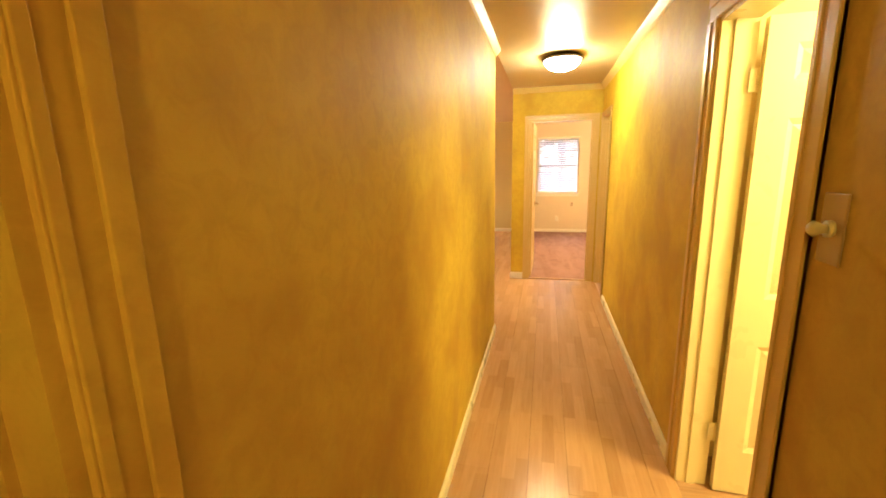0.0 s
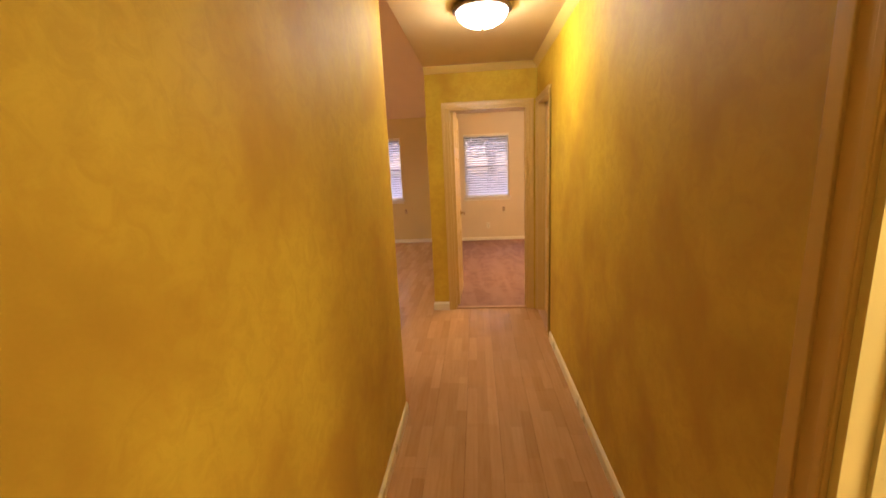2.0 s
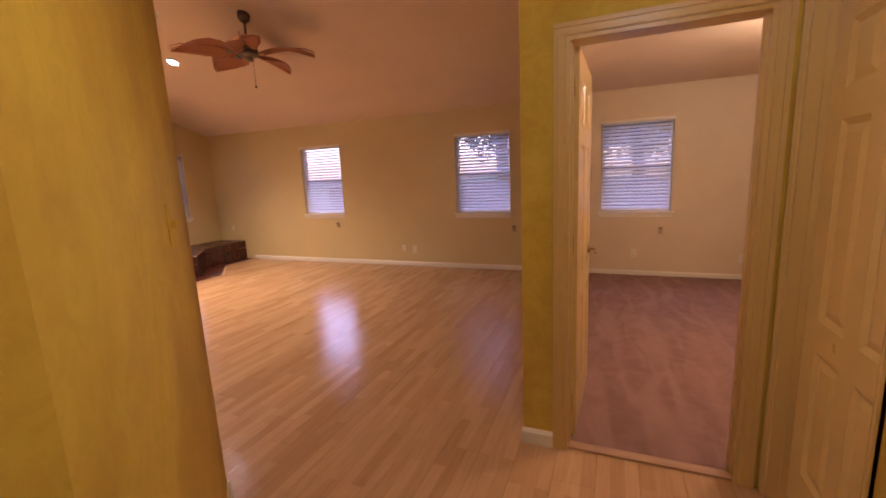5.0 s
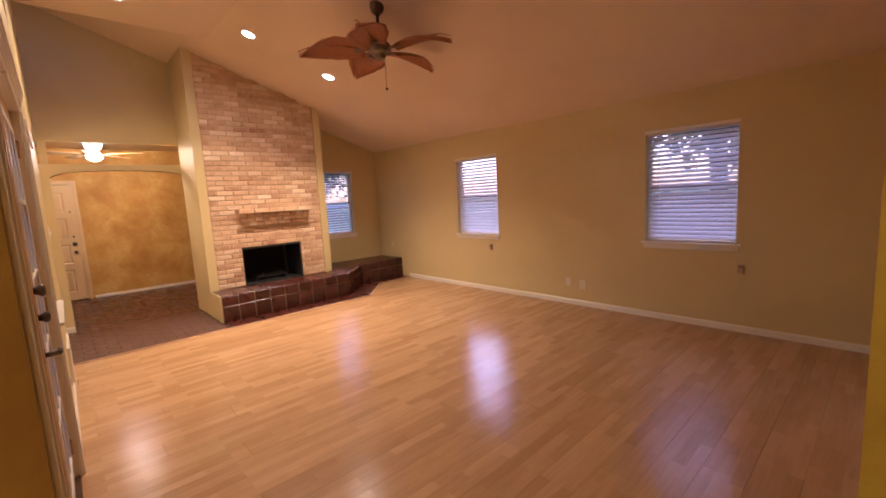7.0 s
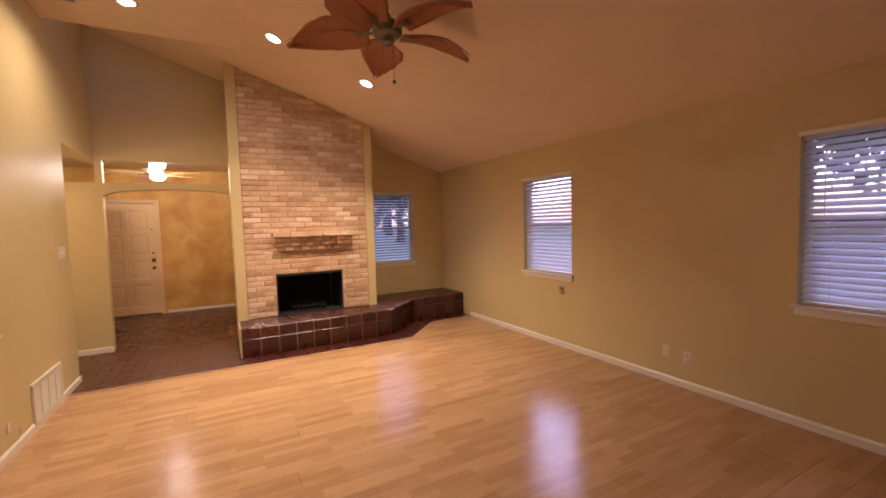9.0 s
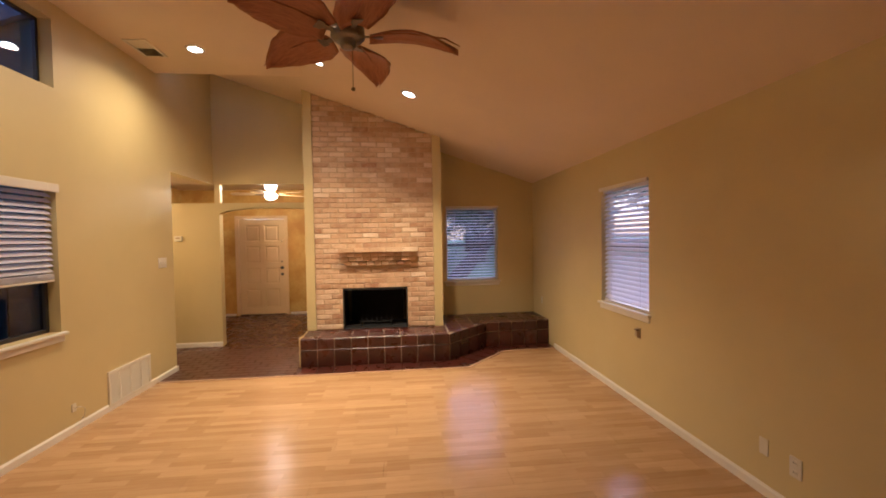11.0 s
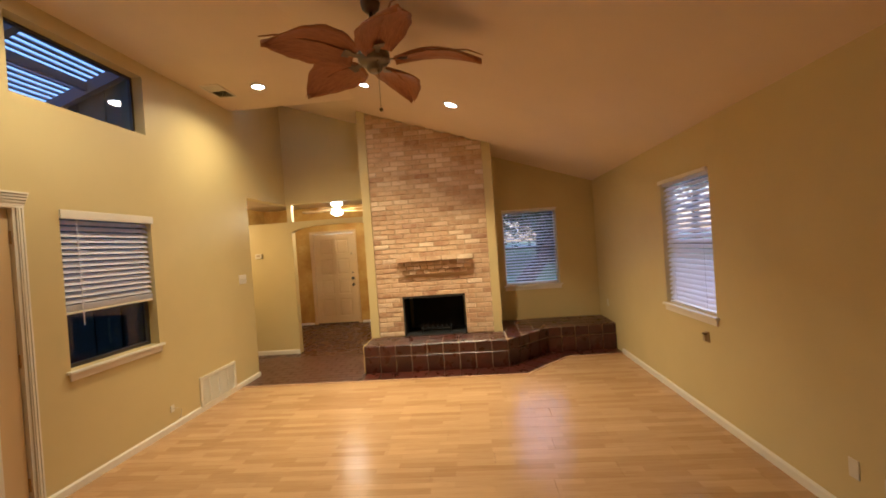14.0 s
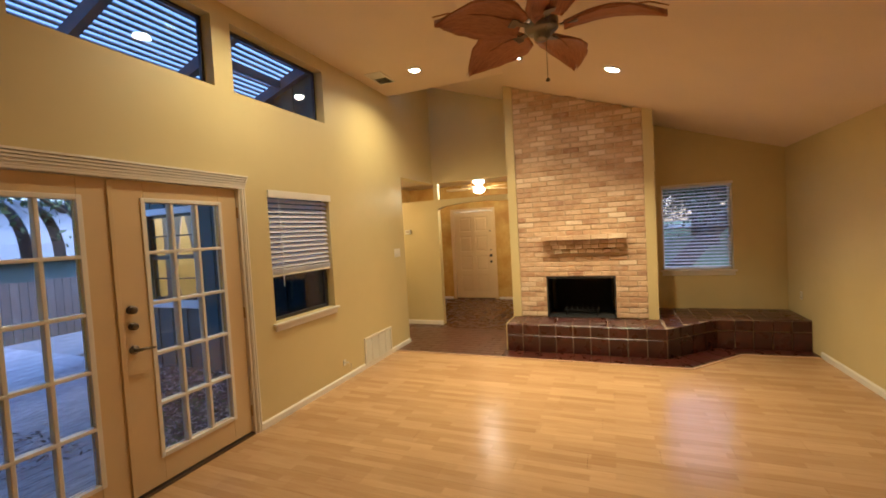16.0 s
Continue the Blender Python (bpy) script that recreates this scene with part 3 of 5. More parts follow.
# ---- doors ----
def casing(name, parent, plane, sign, a0, a1, top, along, material="hall_trim", width=0.065, label=""):
    """A moulded casing round an opening on the wall face at plane; sign: to which side it stands out."""
    def put(bm, u0, u1, z0, z1, depth):
        if along == "y":
            bm_box(bm, plane, plane + sign * depth, u0, u1, z0, z1)
        else:
            bm_box(bm, u0, u1, plane, plane + sign * depth, z0, z1)
    for piece in ("side", "side", "head"):
        bm = bmesh.new()
        first = piece == "side" and not any(c.name.startswith(name) for c in parent.children)
        if piece == "head":
            spans = [(a0 - width, a1 + width, top, top + width, 0.012), (a0 - width, a1 + width, top + width * 0.62, top + width, 0.019), (a0 - width * 0.3, a1 + width * 0.3, top + 0.004, top + width * 0.25, 0.016)]
        elif first:
            spans = [(a0 - width, a0, 0, top, 0.012), (a0 - width, a0 - width * 0.62, 0, top, 0.019), (a0 - width * 0.25, a0 - 0.004, 0, top, 0.016)]
        else:
            spans = [(a1, a1 + width, 0, top, 0.012), (a1 + width * 0.62, a1 + width, 0, top, 0.019), (a1 + 0.004, a1 + width * 0.25, 0, top, 0.016)]
        for s in spans:
            put(bm, *s)
        part(name, bm, material, parent, label, 0.002)


def jambs(parent, x0, x1, y0, y1, top, along, material):
    """Lining boards inside an opening, with a stop."""
    t = 0.018
    bm = bmesh.new()
    if along == "y":
        bm_box(bm, x0, x1, y0, y0 + t, 0, top)
        bm_box(bm, x0, x1, y1 - t, y1, 0, top)
        bm_box(bm, x0, x1, y0 + t, y1 - t, top - t, top)
        m = (x0 + x1) / 2
        bm_box(bm, m - 0.02, m + 0.015, y0 + t, y0 + t + 0.01, 0, top - t)
        bm_box(bm, m - 0.02, m + 0.015, y1 - t - 0.01, y1 - t, 0, top - t)
    else:
        bm_box(bm, x0, x0 + t, y0, y1, 0, top)
        bm_box(bm, x1 - t, x1, y0, y1, 0, top)
        bm_box(bm, x0 + t, x1 - t, y0, y1, top - t, top)
        m = (y0 + y1) / 2
        bm_box(bm, x0 + t, x0 + t + 0.01, m - 0.02, m + 0.015, 0, top - t)
        bm_box(bm, x1 - t - 0.01, x1 - t, m - 0.02, m + 0.015, 0, top - t)
    part("door_frame", bm, material, parent, "")


def panel_leaf(parent, width, height, material, rows, at, label, thick=0.035, stile=0.11, gap=0.09):
    """A leaf hinged at its local x = 0, with raised panels in two columns; rows: (bottom, top)."""
    bm = bmesh.new()
    xs = [(stile, (width - gap) / 2), ((width + gap) / 2, width - stile)]
    holes = [(a, b, lo, hi) for a, b in xs for lo, hi in rows]
    cells(bm, 0, width, 0.008, height, holes, lambda b, u, w, lo, hi: bm_box(b, u, w, -thick / 2, thick / 2, lo, hi))
    leaf = part("door_leaf", bm, material, parent, label, 0.0, at=at)
    for a, b, lo, hi in holes:
        p = bmesh.new()
        for s in (-1, 1):
            outer = [(a, lo), (b, lo), (b, hi), (a, hi)]
            m = 0.022
            mid = [(a + m, lo + m), (b - m, lo + m), (b - m, hi - m), (a + m, hi - m)]
            k = 0.05
            top = [(a + k, lo + k), (b - k, lo + k), (b - k, hi - k), (a + k, hi - k)]
            rings = []
            for ring, depth in ((outer, thick / 2 - 0.001), (mid, thick / 2 - 0.011), (mid, thick / 2 - 0.011), (top, thick / 2 - 0.003)):
                rings.append([p.verts.new((x, s * depth, z)) for x, z in ring])
            for r0, r1 in ((rings[0], rings[1]), (rings[2], rings[3])):
                for i in range(4):
                    p.faces.new((r0[i], r0[(i + 1) % 4], r1[(i + 1) % 4], r1[i]))
            p.faces.new(rings[3])
        part("panel", p, material, leaf)
    return leaf


def hinge(parent, m, material="brass", label="aged brass hinge"):
    bm = bmesh.new()
    bm_tube(bm, [(0, 0, -0.045), (0, 0, 0.045)], 0.007, 8)
    bm_box(bm, -0.03, 0.0, -0.003, 0.001, -0.044, 0.044)
    return part("hinge", bm, material, parent, label, at=m)


def lever(parent, m, material="brass", sign=1):
    bm = bmesh.new()
    bm_tube(bm, [(0, 0, 0), (0, -0.012, 0)], 0.028, 20)
    bm_tube(bm, [(0, -0.01, 0), (0, -0.05, 0)], 0.010, 12)
    bm_tube(bm, [(0, -0.05, 0), (sign * 0.03, -0.056, 0.002), (sign * 0.07, -0.052, -0.003), (sign * 0.105, -0.05, -0.008)], [0.011, 0.009, 0.008, 0.007], 12)
    return part("door_handle", bm, material, parent, "metal lever handle on a round rose", smooth=True, at=m)


def knob(parent, m, material="black", radius=0.027):
    bm = bmesh.new()
    bm_tube(bm, [(0, 0, 0), (0, -0.010, 0)], radius, 18)
    bm_tube(bm, [(0, -0.01, 0), (0, -0.02, 0), (0, -0.035, 0), (0, -0.045, 0)], [radius * 0.5, radius * 0.6, radius * 0.95, radius * 0.6], 16)
    return part("knob", bm, material, parent, "round metal knob", smooth=True, at=m)


ROWS6 = [(0.22, 0.74), (0.86, 1.58), (1.68, 1.90)]

# bedroom door, standing open against the partition
d = thing("door_bedroom", (0, 0, 0), "cream panelled bedroom door standing open in its moulded frame", "door", kind="structure")
jambs(d, HD[0], HD[1], HE - 0.002, HE + 0.122, 2.035, "x", "ochre_trim")
casing("casing", d, HE, -1, HD[0], HD[1], 2.035, "x", "ochre_trim", 0.055, label="cream moulded casing")
leaf = panel_leaf(d, 0.73, 2.02, "ochre_trim", ROWS6, pose(HD[0] + 0.03, HE + 0.13, 0, 0, 0, 88.5), "cream painted panel leaf")
for z in (0.2, 1.07, 1.84):
    hinge(d, pose(HD[0] + 0.022, HE + 0.128, z, 0, 0, 90))
lever(leaf, pose(0.64, -0.018, 0.94), "brass", -1)

# side-room door, open inward
d = thing("door_side_room", (0, 0, 0), "pale yellow six-panel door standing open into the side room", "door", kind="structure")
jambs(d, XR - 0.002, 2.562, CD[0], CD[1], 2.055, "y", "hall_trim")
casing("casing", d, XR, -1, CD[0], CD[1], 2.055, "y", "ochre_trim", 0.095, "ochre painted moulded casing")
leaf = panel_leaf(d, 0.65, 2.03, "hall_trim", [(0.22, 0.73), (0.94, 1.66), (1.80, 1.93)], pose(2.578, CD[1] - 0.040, 0, 0, 0, -1), "pale yellow six-panel leaf", 0.035, 0.10, 0.09)
for z in (0.29, 1.81):
    hinge(d, pose(2.572, CD[1] - 0.030, z, 0, 0, 0), "hall_trim", "hinge painted over in pale yellow")

# closed door near the hall's end
d = thing("door_closet", (0, 0, 0), "cream closet door, closed, in a moulded frame beside the hall's end", "door", kind="structure")
jambs(d, XR - 0.002, 2.562, RD[0], RD[1], 2.055, "y", "ochre_trim")
casing("casing", d, XR, -1, RD[0], RD[1], 2.055, "y", label="cream moulded casing", width=0.028, material="ochre_trim")
panel_leaf(d, 0.68, 2.03, "ochre_trim", ROWS6, pose(2.52, RD[1] - 0.02, 0, 0, 0, -90), "cream closet leaf")

# dark doorway near the start
d = thing("door_store", (0, 0, 0), "ochre casing around a dark doorway in the hall", "door", kind="structure")
jambs(d, 1.213, XP + 0.002, -4.05, -3.21, 2.045, "y", "faux")
casing("casing", d, XP, 1, -4.05, -3.21, 2.045, "y", "faux", 0.08, "ochre painted casing")

# front door
d = thing("front_door", (0, 0, 0), "cream panelled front door with dark locks", "door", kind="structure")
jambs(d, -8.42, -8.298, 0.53, 1.50, 2.05, "y", "door_cream")
casing("casing", d, -8.298, 1, 0.53, 1.50, 2.05, "y", "door_cream", 0.045, "cream casing of the front door")
leaf = panel_leaf(d, 0.92, 2.02, "door_cream", [(0.16, 0.56), (0.66, 1.00), (1.10, 1.46), (1.56, 1.90)], pose(-8.34, 0.555, 0, 0, 0, 90), "cream four-row panel leaf", 0.04, 0.12, 0.09)
box_part("sill", (-8.42, -8.296, 0.549, 1.481, -0.011, 0.022), "bronze", d, "dark metal door sill", 0.003)
for z, r in ((1.56, 0.014), (1.13, 0.016), (1.00, 0.034), (0.86, 0.028)):
    knob(leaf, pose(0.86, -0.02, z), "black", r)


# french doors
def french_leaf(parent, x0, x1, hardware):
    bottom, top = 0.025, 2.03
    gx0, gx1, gz0, gz1 = x0 + 0.165, min(x1 - 0.03, x0 + 0.165 + 0.558), 0.215, 1.90
    y0, y1 = Y0 - 0.075, Y0 - 0.03
    bm = bmesh.new()
    cells(bm, x0, x1, bottom, top, [(gx0, gx1, gz0, gz1)], lambda b, u, w, lo, hi: bm_box(b, u, w, y0, y1, lo, hi))
    leaf = part("door_leaf", bm, "door_cream", parent, "tan cream french door leaf with fifteen panes", 0.003)
    bm = bmesh.new()
    f = 0.022
    for s in ((gx0 - f, gx0 + 0.006, gz0 - f, gz1 + f), (gx1 - 0.006, gx1 + f, gz0 - f, gz1 + f), (gx0 + 0.006, gx1 - 0.006, gz0 - f, gz0 + 0.006), (gx0 + 0.006, gx1 - 0.006, gz1 - 0.006, gz1 + f)):
        bm_box(bm, s[0], s[1], y1 - 0.002, y1 + 0.009, s[2], s[3])
        bm_box(bm, s[0], s[1], y0 - 0.009, y0 + 0.002, s[2], s[3])
    part("glazing_frame", bm, "white", leaf, "white glazing frame", 0.003)
    w, h = (gx1 - gx0) / 3, (gz1 - gz0) / 5
    for i in (1, 2):
        box_part("muntin", (gx0 + i * w - 0.011, gx0 + i * w + 0.011, y0 - 0.004, y1 + 0.004, gz0, gz1), "white", leaf, "", 0.004)
    for j in range(1, 5):
        box_part("muntin", (gx0, gx1, y0 - 0.0065, y1 + 0.0065, gz0 + j * h - 0.011, gz0 + j * h + 0.011), "white", leaf, "", 0.004)
    for i in range(3):
        for j in range(5):
            p = box_part("pane", (gx0 + i * w + 0.009, gx0 + (i + 1) * w - 0.009, Y0 - 0.055, Y0 - 0.050, gz0 + j * h + 0.009, gz0 + (j + 1) * h - 0.009), "glass", leaf)
            p.visible_shadow = False
    if hardware:
        x = x0 + 0.068 if hardware > 0 else x1 - 0.068
        knob(leaf, pose(x, y1, 1.21, 0, 0, 180), "bronze", 0.027)
        knob(leaf, pose(x, y1, 1.10, 0, 0, 180), "bronze", 0.024)
        lever(leaf, pose(x, y1, 0.95, 0, 0, 180), "pewter", 1)
    return leaf


d = thing("french_doors", (0, 0, 0), "pair of tan cream french doors with white muntins and a fluted head casing", "door", kind="structure")
MEET = -0.768
french_leaf(d, FD[0] + 0.022, MEET + 0.0, 0)
french_leaf(d, MEET + 0.004, FD[1] - 0.022, 0)
leafs = [c for c in d.children]
x = MEET - 0.065
knob(leafs[0], pose(x, Y0 - 0.03, 1.21, 0, 0, 180), "bronze", 0.027)
knob(leafs[0], pose(x, Y0 - 0.03, 1.105, 0, 0, 180), "bronze", 0.024)
lever(leafs[0], pose(x, Y0 - 0.03, 0.955, 0, 0, 180), "pewter", 1)
box_part("astragal", (MEET - 0.012, MEET + 0.016, Y0 - 0.030, Y0 - 0.018, 0.03, 2.02), "door_cream", d, "", 0.003)
bm = bmesh.new()
bm_box(bm, FD[0], FD[0] + 0.018, Y0 - 0.15, Y0, 0, 2.045)
bm_box(bm, FD[1] - 0.018, FD[1], Y0 - 0.15, Y0, 0, 2.045)
bm_box(bm, FD[0] + 0.018, FD[1] - 0.018, Y0 - 0.15, Y0, 2.033, 2.045)
part("door_frame", bm, "white", d, "white door frame")
box_part("sill", (FD[0], FD[1], Y0 - 0.16, Y0 - 0.005, -0.01, 0.018), "bronze", d, "dark metal door sill", 0.003)
bm = bmesh.new()
for k in range(5):
    bm_box(bm, FD[0] - 0.052 - k * 0.004, FD[1] + 0.035, Y0, Y0 + 0.012 + 0.005 * k, 2.05 + k * 0.019, 2.05 + k * 0.019 + 0.014)
bm_box(bm, FD[0] - 0.047, FD[1] + 0.035, Y0, Y0 + 0.010, 2.035, 2.143)
part("head_casing", bm, "white", d, "white fluted head casing", 0.002)
for a, b in ((FD[0] - 0.045, FD[0]), (FD[1], FD[1] + 0.035)):
    bm = bmesh.new()
    bm_box(bm, a, b, Y0, Y0 + 0.012, 0, 2.035)
    for k in range(2 if b - a > 0.04 else 1):
        bm_box(bm, a + 0.006 + k * 0.020, a + 0.018 + k * 0.020, Y0 + 0.01, Y0 + 0.018, 0, 2.035)
    part("side_casing", bm, "white", d, "white moulded side casing", 0.002)
for xh in (FD[0] + 0.02, FD[1] - 0.02):
    for z in (0.2, 1.02, 1.84):
        hinge(d, pose(xh, Y0 - 0.022, z, 0, 0, 0))


# ---- windows ----
def slat_mesh(length, tilt):
    bm = bmesh.new()
    n, w = 4, 0.050
    pts = []
    for i in range(n + 1):
        u = (i / n - 0.5) * w
        c = 0.004 * (1 - (2 * i / n - 1) ** 2)
        a = radians(tilt)
        pts.append((u * math.cos(a) - c * math.sin(a), u * math.sin(a) + c * math.cos(a)))
    top = [[bm.verts.new((s * length / 2, y, z + 0.0012)) for y, z in pts] for s in (-1, 1)]
    low = [[bm.verts.new((s * length / 2, y, z - 0.0012)) for y, z in pts] for s in (-1, 1)]
    for i in range(n):
        bm.faces.new((top[0][i], top[1][i], top[1][i + 1], top[0][i + 1]))
        bm.faces.new((low[0][i], low[0][i + 1], low[1][i + 1], low[1][i]))
    for i in (0, n):
        bm.faces.new((top[0][i], low[0][i], low[1][i], top[1][i]))
    for k in (0, 1):
        bm.faces.new([*top[k], *low[k][::-1]])
    bmesh.ops.recalc_face_normals(bm, faces=bm.faces)
    me = bpy.data.meshes.new("slat")
    bm.to_mesh(me)
    bm.free()
    me.materials.append(M["slat"])
    return me


def window(name, at, width, z0, z1, label, frame_mat="white", meeting=0.5, sill=True, low_glass="glass", bar=True):
    """A double-hung window in a drywall recess. Its own axes: x along the wall, -y into the room, wall face at y = 0."""
    w = thing(name, at, label, "window", kind="structure")
    h = width / 2
    d0, d1 = 0.085, 0.135
    bm = bmesh.new()
    f = 0.03
    for s in ((-h, -h + f, z0, z1), (h - f, h, z0, z1), (-h + f, h - f, z0, z0 + f), (-h + f, h - f, z1 - f, z1)):
        bm_box(bm, s[0], s[1], d0, d1, s[2], s[3])
    part("window_frame", bm, frame_mat, w, "window frame", 0.003)
    zm = z0 + (z1 - z0) * meeting
    bm = bmesh.new()
    bm_box(bm, -h + f, h - f, d0 - 0.008, d1 - 0.02, zm - 0.018, zm + 0.018)
    part("meeting_rail", bm, "dark_frame", w, "dark meeting rail", 0.002)
    for lo, hi in ((z0 + f, zm - 0.018), (zm + 0.018, z1 - f)):
        p = box_part("pane", (-h + f, h - f, 0.108, 0.112, lo, hi), low_glass if hi < zm else "glass", w)
        p.visible_shadow = False
    if bar:
        zq = zm + (z1 - f - zm) * 0.52
        box_part("muntin", (-h + f, h - f, d0 + 0.004, 0.107, zq - 0.010, zq + 0.010), "dark_frame", w, "dark glazing bar")
    if sill:
        box_part("window_sill", (-h - 0.035, h + 0.035, -0.035, d0, z0 - 0.024, z0 - 0.002), "white", w, "painted wooden sill", 0.004)
        box_part("apron", (-h - 0.015, h + 0.015, -0.014, 0.0, z0 - 0.075, z0 - 0.026), "white", w, "", 0.003)
    return w


def blind(name, at, width, z_top, z_bottom, label, tilt=46, spacing=0.0455, bundle=0, depth=0.045, wand=True, lip=0.067):
    """A slatted blind that hangs from a headrail."""
    b = thing(name, at, label, "blind", "window blinds")
    h = width / 2
    box_part("headrail", (-h + 0.004, h - 0.004, depth - 0.028, depth + 0.028, z_top - 0.045, z_top - 0.001), "slat", b, "white headrail", 0.003)
    box_part("valance", (-h - 0.012, h + 0.012, -0.022, -0.008, z_top + 0.012 - lip, z_top + 0.012), "white", b, "white valance strip", 0.004)
    me = slat_mesh(width - 0.02, tilt)
    z = z_top - 0.075
    while z > z_bottom + 0.03 + bundle * 0.006:
        s = new("slat", me)
        s.parent = b
        s.location = (0, depth, z)
        z -= spacing
    if bundle:
        flat = slat_mesh(width - 0.02, 2)
        for k in range(bundle):
            s = new("slat", flat)
            s.parent = b
            s.location = (0, depth, z_bottom + 0.024 + k * 0.006)
    box_part("bottom_rail", (-h + 0.01, h - 0.01, depth - 0.025, depth + 0.025, z_bottom, z_bottom + 0.018), "white", b, "white bottom rail", 0.003)
    for x in (-h * 0.62, h * 0.62):
        bm = bmesh.new()
        bm_box(bm, x - 0.001, x + 0.001, depth - 0.027, depth - 0.0255, z_bottom + 0.01, z_top - 0.04)
        part("ladder_cord", bm, "slat", b)
    if wand:
        bm = bmesh.new()
        bm_tube(bm, [(-h + 0.13, depth - 0.04, z_top - 0.06), (-h + 0.13, depth - 0.045, z_top - (0.62 if not bundle else 0.86))], 0.004, 8)
        part("wand", bm, "slat", b, "thin tilt wand")
    return b


NORTH = [("window_north", W2, "white double-hung window behind closed blinds, far from the bedroom"), ("window_north", W1, "white double-hung window behind closed blinds near the partition"),
         ("window_bedroom", BW, "white double-hung bedroom window behind closed blinds")]
for name, (a, b), label in NORTH:
    at = pose((a + b) / 2, Y1 - (0.004 if name == "window_bedroom" else 0), 0)
    window(name, at, b - a, WZ[0], WZ[1], label)
    blind("window_blind", at, b - a - 0.01, WZ[1] - 0.004, WZ[0] + 0.004, "white slatted blind, lowered and nearly closed, in a window recess", 43, lip=0.035)
at = pose(XB, (W3[0] + W3[1]) / 2, 0, 0, 0, 90)
window("window_west", at, W3[1] - W3[0], 0.88, 2.05, "white double-hung window beside the chimney breast, blinds half open", bar=False)
blind("window_blind", at, W3[1] - W3[0] - 0.01, 2.046, 0.884, "white slatted blind, lowered with its slats level, beside the chimney breast", 17, lip=0.03)
at = pose((W4[0] + W4[1]) / 2, Y0, 0, 0, 0, 180)
window("window_south", at, W4[1] - W4[0], 0.86, 2.04, "white window beside the french doors, its blind partly raised", "dark_frame", 0.42, True, "screened", False)
blind("window_blind", at, W4[1] - W4[0] - 0.01, 2.036, 1.27, "white slatted blind, two thirds lowered, above the dark lower pane", 42, 0.046, 7)

for a, b in CL:
    w = thing("window_high", pose((a + b) / 2, Y0, 0, 0, 0, 180), "high fixed window below the flat ceiling strip", "window", kind="structure")
    h = (b - a) / 2
    bm = bmesh.new()
    f = 0.022
    for s in ((-h, -h + f, CLZ[0], CLZ[1]), (h - f, h, CLZ[0], CLZ[1]), (-h + f, h - f, CLZ[0], CLZ[0] + f), (-h + f, h - f, CLZ[1] - f, CLZ[1])):
        bm_box(bm, s[0], s[1], 0.10, 0.135, s[2], s[3])
    part("window_frame", bm, "dark_frame", w, "dark metal frame", 0.002)
    p = box_part("pane", (-h + f, h - f, 0.114, 0.119, CLZ[0] + f, CLZ[1] - f), "glass", w)
    p.visible_shadow = False

# ---- chimney breast and hearth ----
FY0, FY1 = 2.65, 4.48
PW = 0.115
FB = (3.12, 3.995, 0.345, 0.905)
fp = thing("fireplace", (0, 0, 0), "whitewashed pink brick chimney breast with a black firebox between two cream pilasters", "fireplace", kind="structure")
bm = bmesh.new()
cells(bm, FY0 + 0.001, FY1 - 0.001, 0, slope_z(FY1) + 0.02, [(FB[0] - 0.03, FB[1] + 0.03, FB[2] - 0.02, FB[3] + 0.03)],
      lambda b, u, w, lo, hi: bm_box(b, XB + 0.001, XF - 0.062, u, w, lo, hi))
bm_gable(bm, [(FY0 + 0.001, slope_z(FY1) + 0.02), (FY1 - 0.001, slope_z(FY1) + 0.02), (FY0 + 0.001, slope_z(FY0) + 0.02)], XB + 0.001, XF - 0.062)
part("breast", bm, "cream", fp, "pale yellow painted sides")
for y in (FY0, FY1 - PW):
    bm = bmesh.new()
    bm_gable(bm, [(y, 0.352), (y + PW, 0.352), (y + PW, slope_z(y + PW) + 0.01), (y, slope_z(y) + 0.01)], XF - 0.062, XF + 0.012)
    part("pilaster", bm, "cream", fp, "smooth cream pilaster")
bm = bmesh.new()
cells(bm, FY0 + PW, FY1 - PW, 0.352, slope_z(FY1) + 0.01, [(FB[0], FB[1], FB[2], FB[3])], lambda b, u, w, lo, hi: bm_box(b, XF - 0.062, XF - 0.012, u, w, lo, hi))
bm_gable(bm, [(FY0 + PW, slope_z(FY1) + 0.01), (FY1 - PW, slope_z(FY1) + 0.01), (FY0 + PW, slope_z(FY0 + PW))], XF - 0.062, XF - 0.012)
part("mortar_bed", bm, "mortar", fp, "sandy mortar joints")
bm = bmesh.new()
x1, x0 = XF - 0.013, XF - 0.60
a, b, lo, hi = FB
bm_box(bm, x0 - 0.02, x0, a + 0.05, b - 0.05, lo, hi)
bm_box(bm, x0, x1, a - 0.02, a, lo, hi)
bm_box(bm, x0, x1, b, b + 0.02, lo, hi)
bm_box(bm, x0, x1, a, b, hi, hi + 0.02)
bm_box(bm, x0, x1, a, b, lo - 0.02, lo + 0.006)
part("firebox", bm, "soot", fp, "sooty black firebox")
bm = bmesh.new()
for s in ((a, a + 0.018, lo + 0.01, hi), (b - 0.018, b, lo + 0.01, hi), (a + 0.018, b - 0.018, hi - 0.03, hi)):
    bm_box(bm, x1 - 0.03, x1 + 0.004, *s)
part("firebox_trim", bm, "black", fp, "thin black metal trim", 0.002)
ash = thing("fire_grate", (XF - 0.24, (a + b) / 2, lo + 0.006), "small black iron fire grate in the firebox", "grate")
bm = bmesh.new()
for k in range(7):
    y = -0.21 + 0.07 * k
    bm_tube(bm, [(0.16, y, 0.13), (0.14, y, 0.075), (-0.12, y, 0.07), (-0.14, y, 0.13)], 0.008, 6)
